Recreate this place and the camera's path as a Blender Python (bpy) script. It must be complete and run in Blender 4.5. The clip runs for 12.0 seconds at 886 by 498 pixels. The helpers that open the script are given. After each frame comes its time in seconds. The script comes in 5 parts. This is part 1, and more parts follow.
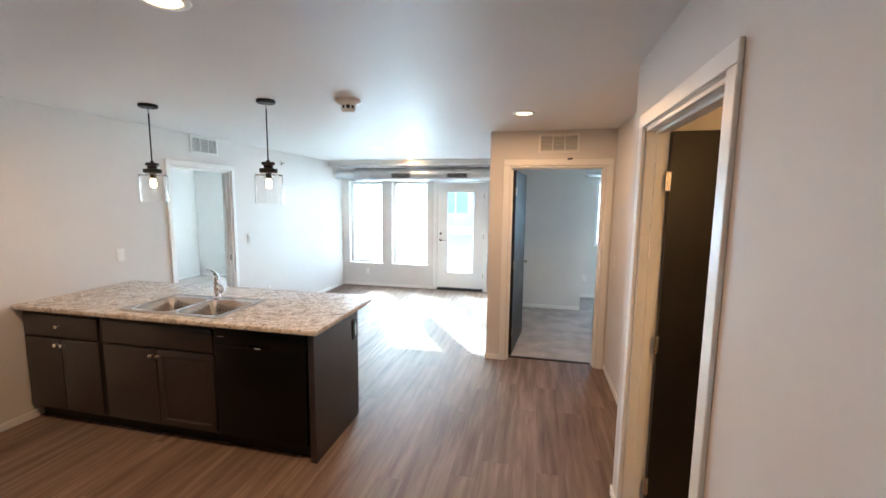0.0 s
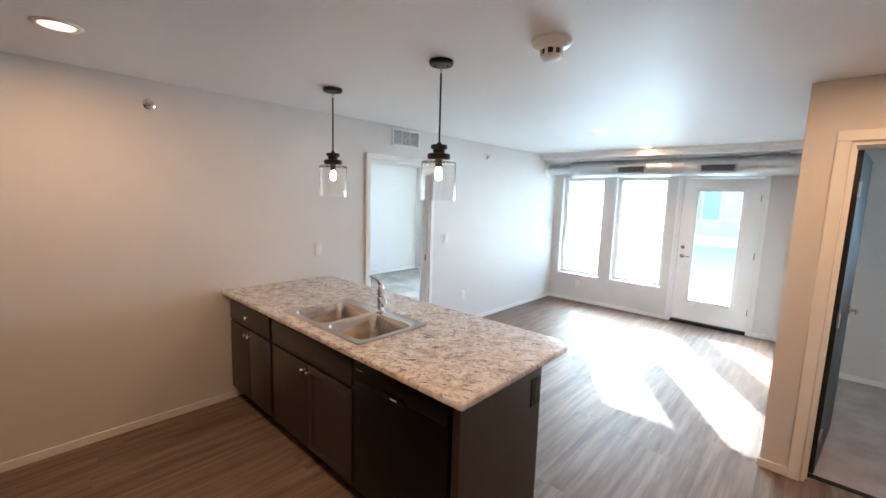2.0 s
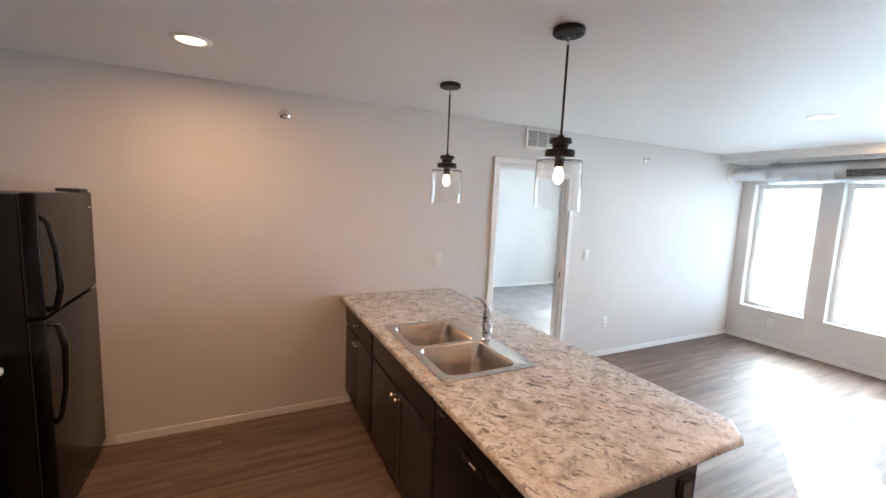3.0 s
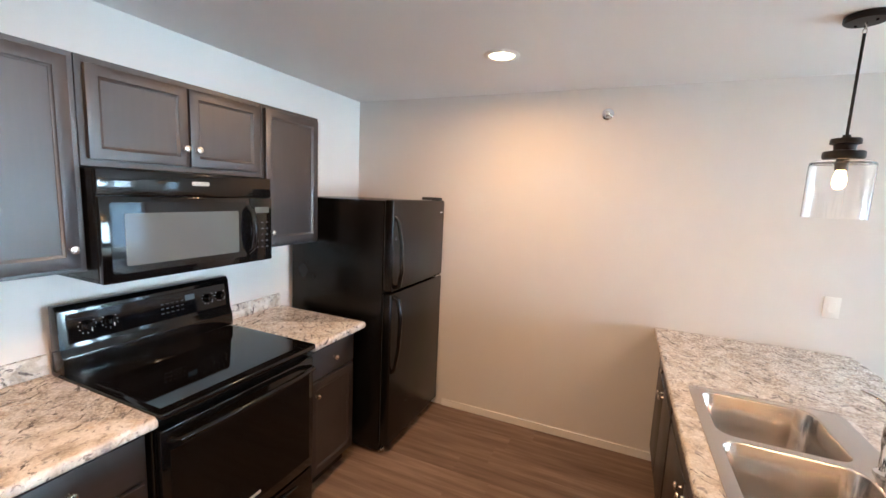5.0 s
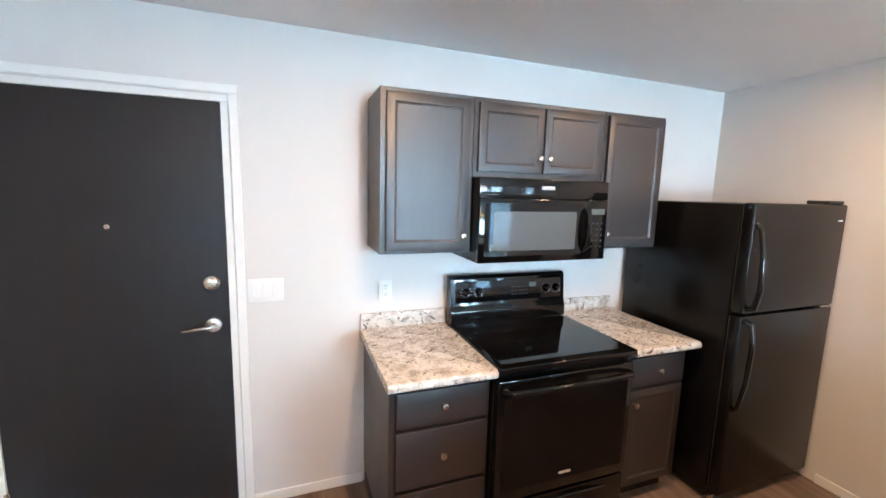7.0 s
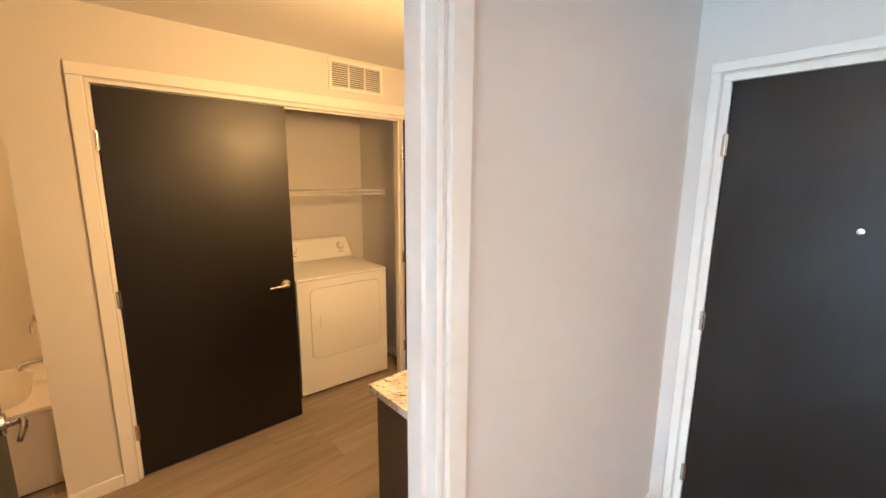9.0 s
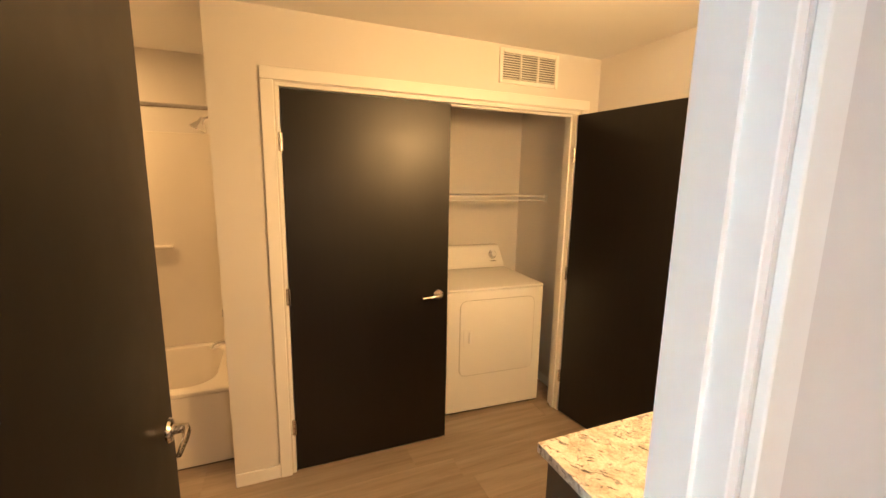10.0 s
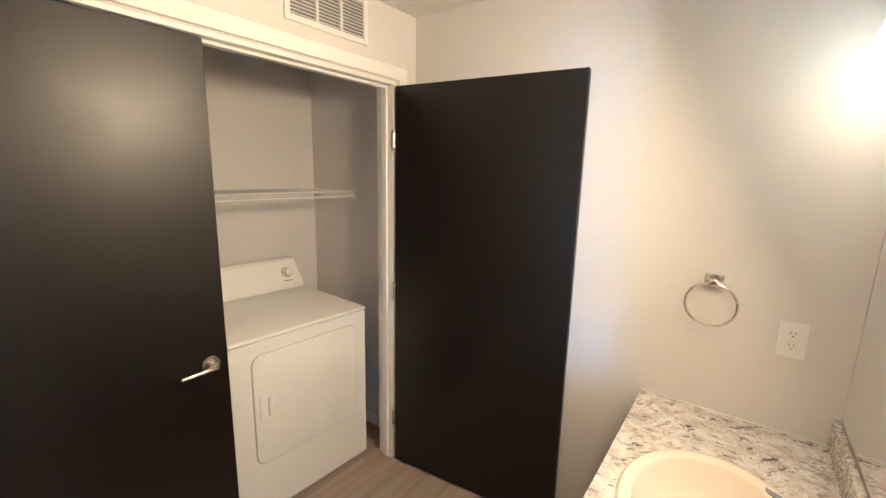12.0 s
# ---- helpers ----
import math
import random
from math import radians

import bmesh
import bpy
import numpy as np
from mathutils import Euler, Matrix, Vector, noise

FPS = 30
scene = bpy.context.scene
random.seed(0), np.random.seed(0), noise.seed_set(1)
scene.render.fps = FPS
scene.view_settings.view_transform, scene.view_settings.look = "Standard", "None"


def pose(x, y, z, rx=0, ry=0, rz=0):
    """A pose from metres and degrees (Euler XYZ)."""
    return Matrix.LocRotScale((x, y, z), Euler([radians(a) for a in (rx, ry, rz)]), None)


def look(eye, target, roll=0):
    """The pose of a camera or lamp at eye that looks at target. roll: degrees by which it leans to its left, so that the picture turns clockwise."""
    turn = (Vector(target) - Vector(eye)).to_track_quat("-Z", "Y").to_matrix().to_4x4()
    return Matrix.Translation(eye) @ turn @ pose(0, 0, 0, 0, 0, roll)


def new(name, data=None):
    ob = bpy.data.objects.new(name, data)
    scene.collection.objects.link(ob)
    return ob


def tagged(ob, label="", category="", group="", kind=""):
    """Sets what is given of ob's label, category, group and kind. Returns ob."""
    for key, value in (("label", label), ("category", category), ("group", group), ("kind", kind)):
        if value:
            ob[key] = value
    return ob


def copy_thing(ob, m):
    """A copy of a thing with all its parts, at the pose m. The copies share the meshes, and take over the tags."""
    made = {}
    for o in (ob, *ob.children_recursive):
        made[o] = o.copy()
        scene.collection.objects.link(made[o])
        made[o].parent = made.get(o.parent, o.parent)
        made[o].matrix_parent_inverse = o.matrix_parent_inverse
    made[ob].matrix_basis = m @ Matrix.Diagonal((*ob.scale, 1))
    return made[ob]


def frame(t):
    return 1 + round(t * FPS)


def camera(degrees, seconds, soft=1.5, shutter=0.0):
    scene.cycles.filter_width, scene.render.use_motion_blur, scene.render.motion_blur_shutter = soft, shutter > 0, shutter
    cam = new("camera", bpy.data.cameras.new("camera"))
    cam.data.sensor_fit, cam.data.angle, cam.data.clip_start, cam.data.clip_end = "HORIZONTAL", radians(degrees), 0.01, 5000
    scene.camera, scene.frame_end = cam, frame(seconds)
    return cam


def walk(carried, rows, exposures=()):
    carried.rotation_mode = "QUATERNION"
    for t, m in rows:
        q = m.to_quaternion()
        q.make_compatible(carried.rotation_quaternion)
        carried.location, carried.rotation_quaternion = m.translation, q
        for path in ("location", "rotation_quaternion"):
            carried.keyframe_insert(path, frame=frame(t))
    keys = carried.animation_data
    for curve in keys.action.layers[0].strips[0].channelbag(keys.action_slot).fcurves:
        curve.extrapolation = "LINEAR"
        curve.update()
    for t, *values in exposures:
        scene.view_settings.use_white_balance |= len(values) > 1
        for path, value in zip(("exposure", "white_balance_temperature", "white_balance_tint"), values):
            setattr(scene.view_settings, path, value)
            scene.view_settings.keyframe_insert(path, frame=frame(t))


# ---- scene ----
cam = camera(94.8, 12.0)

PATH = [
    (0, (0.233, 0.377, 1.721), (-0.195, 2.317, 1.484), 0.6),
    (0.5, (0.139, 0.61, 1.714), (-0.499, 2.491, 1.478), 0.8),
    (1, (0.008, 0.868, 1.71), (-0.864, 2.652, 1.469), 1.0),
    (1.5, (-0.053, 1.153, 1.713), (-1.162, 2.798, 1.46), 1.3),
    (2, (-0.109, 1.413, 1.71), (-1.449, 2.876, 1.452), 1.7),
    (2.5, (-0.221, 1.668, 1.704), (-1.793, 2.878, 1.449), 1.9),
    (2.7, (-0.263, 1.745, 1.71), (-1.921, 2.835, 1.459), 2.0),
    (4.3, (-0.53, 2.245, 1.712), (-2.498, 2.023, 1.464), 3.2),
    (4.5, (-0.577, 2.272, 1.708), (-2.518, 1.863, 1.455), 2.4),
    (5, (-0.621, 2.299, 1.71), (-2.439, 1.51, 1.443), 2.6),
    (5.5, (-0.662, 2.393, 1.706), (-2.298, 1.276, 1.43), 2.4),
    (6, (-0.671, 2.442, 1.711), (-2.08, 1.05, 1.431), 2.4),
    (6.5, (-0.657, 2.444, 1.687), (-1.755, 0.793, 1.422), 1.8),
    (6.7, (-0.641, 2.433, 1.678), (-1.589, 0.691, 1.418), 1.6),
    (8.3, (-0.228, 2.258, 1.697), (0.574, 0.456, 1.364), 0.9),
    (8.5, (-0.133, 2.252, 1.701), (0.888, 0.567, 1.355), 0.6),
    (8.8, (0.005, 2.264, 1.69), (1.311, 0.79, 1.337), 0.2),
    (9, (0.08, 2.276, 1.669), (1.546, 0.963, 1.312), 0.4),
    (9.5, (0.272, 2.283, 1.653), (1.996, 1.335, 1.291), 0.6),
    (10, (0.458, 2.214, 1.652), (2.281, 1.462, 1.315), 1.0),
    (10.5, (0.627, 2.127, 1.653), (2.424, 1.314, 1.32), 1.5),
    (11, (0.856, 2.076, 1.665), (2.523, 1.022, 1.333), 1.2),
    (11.5, (1.048, 2.019, 1.672), (2.49, 0.679, 1.322), 1.2),
    (12, (1.191, 1.927, 1.667), (2.364, 0.351, 1.294), 1.3),
]
walk(cam, [(t, look(eye, target, roll)) for t, eye, target, roll in PATH], exposures=[
    (0.0, 3.55, 4900, -7), (1.5, 3.45, 4950, -6), (2.5, 3.3, 5050, -2), (4.5, 3.9, 5250, 0), (5.5, 4.25, 4550, -10), (6.5, 4.3, 4550, -9), (8.5, 4.35, 4700, -9),
    (9.0, 4.35, 4750, -9), (9.5, 4.38, 4700, -12), (10.0, 4.38, 4800, -10), (10.5, 4.35, 4750, -5), (11.0, 4.3, 4700, -1), (11.5, 4.42, 3600, -8), (12.0, 4.5, 3350, -8)])

# ---- world and light ----
SUN_WAY = Vector((1.0, -1.656, -1.0)).normalized()
world = bpy.data.worlds.new("world")
scene.world = world
world.use_nodes = True
wn = world.node_tree
sky = wn.nodes.new("ShaderNodeTexSky")
sky.sky_type = "NISHITA"
sky.sun_disc = False
sky.sun_elevation = math.asin(-SUN_WAY.z)
sky.sun_rotation = math.atan2(-SUN_WAY.x, -SUN_WAY.y)
wn.links.new(sky.outputs[0], wn.nodes["Background"].inputs[0])
wn.nodes["Background"].inputs[1].default_value = 0.15
sun = new("sun", bpy.data.lights.new("sun", "SUN"))
sun.data.energy, sun.data.angle, sun.data.color = 2.0, radians(0.53), (1.0, 0.94, 0.85)
sun.matrix_world = look((0, 0, 20), Vector((0, 0, 20)) + SUN_WAY)


def lamp(name, kind, place, target, power, colour, size=0.1, blend=0.6, cone=150):
    data = bpy.data.lights.new(name, kind)
    data.energy, data.color = power, colour
    if kind == "AREA":
        data.shape, data.size = "DISK", size
    else:
        data.shadow_soft_size = size
    if kind == "SPOT":
        data.spot_size, data.spot_blend = radians(cone), blend
    ob = new(name, data)
    ob.matrix_world = look(place, target)
    return ob


def sky_lamp(x0, x1, z0, z1, power):
    """Stands in a window's opening for the sky's light."""
    data = bpy.data.lights.new("sky_lamp", "AREA")
    data.shape, data.size, data.size_y = "RECTANGLE", x1 - x0, z1 - z0
    data.energy, data.color, data.spread = power, (0.97, 1.0, 0.975), radians(75)
    x, z = (x0 + x1) / 2, (z0 + z1) / 2
    new("sky_lamp", data).matrix_world = look((x, 8.165, z), (x, 0.0, z))


WARM = (1.0, 0.47, 0.20)
AMBER = (1.0, 0.43, 0.12)

# ---- materials ----


def material(name, colour, rough=0.5, metal=0.0, spec=0.5):
    m = bpy.data.materials.new(name)
    m.use_nodes = True
    b = m.node_tree.nodes["Principled BSDF"]
    b.inputs["Base Color"].default_value = (*colour, 1)
    b.inputs["Roughness"].default_value = rough
    b.inputs["Metallic"].default_value = metal
    b.inputs["Specular IOR Level"].default_value = spec
    return m


def tree(m):
    return m.node_tree, m.node_tree.nodes["Principled BSDF"]


def node(t, kind, **values):
    n = t.nodes.new(kind)
    for key, value in values.items():
        n.inputs[key.replace("_", " ")].default_value = value
    return n


def coords(t, scale=(1, 1, 1), turn=0.0):
    """World-sized texture coordinates."""
    g = t.nodes.new("ShaderNodeNewGeometry")
    mp = t.nodes.new("ShaderNodeMapping")
    mp.inputs["Scale"].default_value = scale
    mp.inputs["Rotation"].default_value = (0, 0, radians(turn))
    t.links.new(g.outputs["Position"], mp.inputs["Vector"])
    return mp.outputs[0]


def noise_tex(t, where, scale, detail=4, rough=0.55):
    n = node(t, "ShaderNodeTexNoise", Scale=scale, Detail=detail, Roughness=rough)
    t.links.new(where, n.inputs["Vector"])
    return n.outputs["Fac"]


def ramp(t, fac, stops):
    r = t.nodes.new("ShaderNodeValToRGB")
    while len(r.color_ramp.elements) < len(stops):
        r.color_ramp.elements.new(0.5)
    for e, (p, c) in zip(r.color_ramp.elements, stops):
        e.position = p
        e.color = (*c, 1) if len(c) == 3 else c
    t.links.new(fac, r.inputs[0])
    return r.outputs[0]


def mix(t, fac, a, b, kind="MIX"):
    n = t.nodes.new("ShaderNodeMix")
    n.data_type, n.blend_type = "RGBA", kind
    for sock, v in ((n.inputs[0], fac), (n.inputs[6], a), (n.inputs[7], b)):
        if isinstance(v, (int, float)):
            sock.default_value = v
        elif isinstance(v, tuple):
            sock.default_value = (*v, 1)
        else:
            t.links.new(v, sock)
    return n.outputs[2]


def bump(t, b, height, strength, distance=0.002):
    n = node(t, "ShaderNodeBump", Strength=strength, Distance=distance)
    t.links.new(height, n.inputs["Height"])
    t.links.new(n.outputs[0], b.inputs["Normal"])


def gloss(t, b, fac, low, high):
    n = node(t, "ShaderNodeMapRange")
    n.inputs["To Min"].default_value, n.inputs["To Max"].default_value = low, high
    t.links.new(fac, n.inputs["Value"])
    t.links.new(n.outputs[0], b.inputs["Roughness"])


def paint(name, colour, rough, peel=0.25, grain=220):
    """Rolled wall paint: a fine orange peel and very faint unevenness."""
    m = material(name, colour, rough)
    t, b = tree(m)
    at = coords(t)
    big = noise_tex(t, at, 1.3, 3)
    c2 = tuple(c * 0.955 for c in colour)
    t.links.new(mix(t, big, colour, c2), b.inputs["Base Color"])
    bump(t, b, noise_tex(t, at, grain, 3), peel, 0.0015)
    gloss(t, b, noise_tex(t, at, 3.0, 2), rough - 0.05, rough + 0.08)
    return m


WALL = paint("wall_paint", (0.72, 0.695, 0.67), 0.62)
CEIL = paint("ceiling_paint", (0.80, 0.79, 0.775), 0.55, 0.5, 90)
TRIM = paint("trim_paint", (0.86, 0.85, 0.825), 0.35, 0.06)
PLASTIC = material("white_plastic", (0.82, 0.81, 0.78), 0.3)
SOCKET = material("dark_socket", (0.03, 0.03, 0.03), 0.5)


def plank_mat(name, dark, mid, light, rough):
    """Vinyl plank with a printed wood grain that runs along y; each plank takes its own tone."""
    m = material(name, mid, rough, spec=0.14)
    t, b = tree(m)
    info = t.nodes.new("ShaderNodeObjectInfo")
    g = t.nodes.new("ShaderNodeNewGeometry")
    add = t.nodes.new("ShaderNodeVectorMath")
    add.operation = "ADD"
    off = t.nodes.new("ShaderNodeCombineXYZ")
    mul = t.nodes.new("ShaderNodeMath")
    mul.operation = "MULTIPLY"
    mul.inputs[1].default_value = 37.0
    t.links.new(info.outputs["Random"], mul.inputs[0])
    t.links.new(mul.outputs[0], off.inputs[1])
    t.links.new(g.outputs["Position"], add.inputs[0])
    t.links.new(off.outputs[0], add.inputs[1])
    mp = node(t, "ShaderNodeMapping")
    mp.inputs["Scale"].default_value = (8, 0.55, 1)
    t.links.new(add.outputs[0], mp.inputs["Vector"])
    streak = noise_tex(t, mp.outputs[0], 2.2, 7, 0.62)
    mp2 = node(t, "ShaderNodeMapping")
    mp2.inputs["Scale"].default_value = (60, 1.4, 1)
    t.links.new(add.outputs[0], mp2.inputs["Vector"])
    fine = noise_tex(t, mp2.outputs[0], 3.0, 4, 0.6)
    base = ramp(t, streak, [(0.28, dark), (0.5, mid), (0.74, light)])
    grain = ramp(t, fine, [(0.3, (0.78, 0.77, 0.76)), (0.62, (1.06, 1.05, 1.04))])
    c = mix(t, 0.22, base, grain, "MULTIPLY")
    tone = ramp(t, info.outputs["Random"], [(0.0, (0.90, 0.895, 0.89)), (1.0, (1.07, 1.07, 1.07))])
    c = mix(t, 1.0, c, tone, "MULTIPLY")
    t.links.new(c, b.inputs["Base Color"])
    gloss(t, b, fine, rough - 0.06, rough + 0.12)
    bump(t, b, fine, 0.18, 0.001)
    return m


FLOOR = plank_mat("vinyl_plank", (0.115, 0.080, 0.060), (0.20, 0.145, 0.112), (0.30, 0.235, 0.19), 0.46)
BATHFLOOR = plank_mat("bath_vinyl", (0.25, 0.20, 0.155), (0.33, 0.27, 0.215), (0.40, 0.335, 0.27), 0.42)
SUBFLOOR = material("plank_joint", (0.11, 0.085, 0.07), 0.8)


def carpet_mat():
    m = material("carpet", (0.50, 0.46, 0.43), 0.95, spec=0.1)
    t, b = tree(m)
    at = coords(t)
    a = noise_tex(t, at, 260, 2)
    p = noise_tex(t, at, 3.2, 4, 0.6)
    c = ramp(t, p, [(0.35, (0.42, 0.385, 0.36)), (0.65, (0.58, 0.54, 0.505))])
    c = mix(t, 0.6, c, ramp(t, a, [(0.3, (0.6, 0.6, 0.6)), (0.7, (1.15, 1.15, 1.15))]), "MULTIPLY")
    t.links.new(c, b.inputs["Base Color"])
    bump(t, b, a, 0.8, 0.004)
    return m


CARPET = carpet_mat()


def granite_mat():
    """Laminate printed as pale granite: cream and grey clouds, dark drifting veins and flecks."""
    m = material("granite_laminate", (0.7, 0.66, 0.6), 0.22)
    t, b = tree(m)
    at = coords(t, (1, 1, 1), 28)
    warp = node(t, "ShaderNodeTexNoise", Scale=9.0, Detail=4.0)
    t.links.new(at, warp.inputs["Vector"])
    add = t.nodes.new("ShaderNodeVectorMath")
    add.operation = "MULTIPLY_ADD"
    add.inputs[1].default_value = (0.11, 0.11, 0.11)
    t.links.new(warp.outputs["Color"], add.inputs[0])
    t.links.new(at, add.inputs[2])
    cloud = noise_tex(t, add.outputs[0], 16, 5, 0.6)
    base = ramp(t, cloud, [(0.30, (0.36, 0.32, 0.285)), (0.43, (0.55, 0.505, 0.45)), (0.58, (0.71, 0.69, 0.655))])
    mp = node(t, "ShaderNodeMapping")
    mp.inputs["Scale"].default_value = (10, 45, 34)
    turn = node(t, "ShaderNodeMapping")
    turn.inputs["Rotation"].default_value = (0, 0, radians(-62))
    t.links.new(add.outputs[0], turn.inputs["Vector"])
    t.links.new(turn.outputs[0], mp.inputs["Vector"])
    vein = noise_tex(t, mp.outputs[0], 1.15, 4, 0.6)
    c = mix(t, ramp(t, vein, [(0.58, (0, 0, 0)), (0.66, (1, 1, 1))]), base, (0.11, 0.095, 0.095))
    grey = noise_tex(t, add.outputs[0], 34, 4, 0.6)
    c = mix(t, ramp(t, grey, [(0.57, (0, 0, 0)), (0.64, (0.85, 0.85, 0.85))]), c, (0.27, 0.255, 0.26))
    tan = noise_tex(t, add.outputs[0], 26, 3, 0.5)
    c = mix(t, ramp(t, tan, [(0.60, (0, 0, 0)), (0.72, (0.6, 0.6, 0.6))]), c, (0.55, 0.43, 0.31))
    t.links.new(c, b.inputs["Base Color"])
    gloss(t, b, noise_tex(t, at, 120, 2), 0.2, 0.34)
    return m


GRANITE = granite_mat()


def stained_wood(name, dark, light, rough, axis="z", spec=1.0):
    """Dark stained cabinet wood with a faint grain."""
    m = material(name, dark, rough, spec=spec)
    t, b = tree(m)
    scale = {"z": (60, 60, 3.0), "x": (3.0, 60, 60)}[axis]
    at = coords(t, scale)
    grain = noise_tex(t, at, 1.0, 5, 0.6)
    t.links.new(ramp(t, grain, [(0.3, dark), (0.7, light)]), b.inputs["Base Color"])
    gloss(t, b, noise_tex(t, coords(t), 5.0, 3), rough - 0.06, rough + 0.08)
    bump(t, b, grain, 0.05, 0.001)
    return m


CABINET = stained_wood("grey_stained_wood", (0.0185, 0.0138, 0.0150), (0.025, 0.0190, 0.0200), 0.41)
CABINET_X = stained_wood("grey_stained_wood_flat", (0.0185, 0.0138, 0.0150), (0.025, 0.0190, 0.0200), 0.41, "x")
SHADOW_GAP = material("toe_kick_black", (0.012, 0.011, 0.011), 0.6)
ESPRESSO = stained_wood("espresso_door", (0.0034, 0.0021, 0.0018), (0.0058, 0.0038, 0.0032), 0.39, spec=0.5)
ENTRY = stained_wood("entry_door_paint", (0.013, 0.0115, 0.0125), (0.016, 0.0145, 0.0155), 0.36, spec=0.5)


def enamel(name, colour, rough, spec=0.5):
    m = material(name, colour, rough, 0.0, spec)
    t, b = tree(m)
    at = coords(t)
    gloss(t, b, noise_tex(t, at, 4, 3), rough, rough + 0.05)
    bump(t, b, noise_tex(t, at, 500, 2), 0.03, 0.0006)
    return m


BLACK = enamel("black_enamel", (0.0035, 0.0035, 0.004), 0.06, 0.5)
BLACK_SATIN = enamel("black_satin", (0.004, 0.004, 0.0042), 0.32, 0.25)
BLACK_TEX = enamel("black_textured_steel", (0.0045, 0.0045, 0.005), 0.24, 0.32)
BLACK_GLASS = material("black_glass", (0.004, 0.004, 0.005), 0.04)
DARK_GLASS = material("oven_glass", (0.003, 0.003, 0.0035), 0.06, 0.0, 0.25)
FAINT = material("faint_legend", (0.035, 0.035, 0.035), 0.4)
# grey-teal lifted to paint in the reflection on the microwave's screen
GREY_MESH = material("microwave_screen", (0.095, 0.103, 0.103), 0.09)
LEGEND = material("printed_legend", (0.55, 0.55, 0.55), 0.5)
DISPLAY = material("clock_display", (0.10, 0.12, 0.13), 0.15)
WHITE_ENAMEL = enamel("white_enamel", (0.87, 0.865, 0.85), 0.22)
ACRYLIC = enamel("tub_acrylic", (0.80, 0.76, 0.70), 0.22)
BISQUE = enamel("basin_china", (0.80, 0.72, 0.60), 0.10)


def brushed(name, colour, rough, scale):
    m = material(name, colour, rough, 1.0)
    t, b = tree(m)
    n = noise_tex(t, coords(t, scale), 1.0, 3)
    gloss(t, b, n, rough - 0.04, rough + 0.05)
    bump(t, b, n, 0.015, 0.0003)
    return m


STEEL = brushed("brushed_steel", (0.58, 0.53, 0.48), 0.19, (14, 260, 260))
NICKEL = brushed("satin_nickel", (0.66, 0.62, 0.57), 0.26, (300, 300, 300))
CHROME = material("chrome", (0.80, 0.80, 0.82), 0.06, 1.0)
GALV = brushed("galvanised_duct", (0.62, 0.64, 0.66), 0.36, (8, 60, 60))
BRONZE = material("dark_bronze", (0.016, 0.013, 0.012), 0.42, 0.6)
MIRROR = material("mirror_silver", (0.9, 0.92, 0.92), 0.01, 1.0)
WIRE = material("white_coated_wire", (0.75, 0.74, 0.72), 0.35)
DUST = material("filter_shadow", (0.10, 0.10, 0.10), 0.9)
DUCTWALL = material("grey_duct_lining", (0.26, 0.26, 0.26), 0.9)
JOINT = material("grey_joint", (0.42, 0.41, 0.40), 0.6)


def glass_mat(name, tint=(1, 1, 1), rough=0.0):
    m = material(name, tint, rough)
    t, b = tree(m)
    b.inputs["Transmission Weight"].default_value = 1.0
    b.inputs["IOR"].default_value = 1.45
    return m


GLASS = glass_mat("clear_glass")
PANE = glass_mat("window_glass", (0.97, 0.99, 0.99))


def glow(name, colour, strength):
    m = material(name, tuple(0.5 * k * k for k in colour), 0.4)
    t, b = tree(m)
    b.inputs["Emission Color"].default_value = (*colour, 1)
    b.inputs["Emission Strength"].default_value = strength
    return m


CAN_GLOW = glow("can_lens", (1.0, 0.55, 0.24), 0.5)
BULB_GLOW = glow("filament_bulb", (1.0, 0.46, 0.14), 3.0)
SHADE_GLOW = glow("opal_shade", (1.0, 0.60, 0.27), 0.42)
SNOW = paint("outdoor_snow", (0.72, 0.69, 0.66), 0.8, 0.6, 30)
CONCRETE = paint("patio_concrete", (0.48, 0.47, 0.45), 0.85, 0.5, 60)
SIDING = paint("pale_siding", (0.56, 0.53, 0.50), 0.7)
FARGLASS = material("far_window_glass", (0.30, 0.32, 0.34), 0.3)
ROOFING = material("far_roof", (0.12, 0.12, 0.13), 0.9)

# ---- mesh helpers ----


def bm_new():
    return bmesh.new()


def join(bm, other, m=None):
    """Adds the bmesh other to bm, moved by m."""
    if m is not None:
        bmesh.ops.transform(other, matrix=m, verts=other.verts)
    me = bpy.data.meshes.new("tmp")
    other.to_mesh(me)
    other.free()
    bm.from_mesh(me)
    bpy.data.meshes.remove(me)
    return bm


def box(bm, x0, x1, y0, y1, z0, z1, bev=0.0, seg=1, m=None):
    b = bmesh.new()
    bmesh.ops.create_cube(b, size=1.0)
    for v in b.verts:
        v.co = Vector(((x0 + x1) / 2 + v.co.x * (x1 - x0), (y0 + y1) / 2 + v.co.y * (y1 - y0), (z0 + z1) / 2 + v.co.z * (z1 - z0)))
    if bev > 0:
        bmesh.ops.bevel(b, geom=list(b.edges), offset=bev, segments=seg, profile=0.5, affect="EDGES")
    return join(bm, b, m)


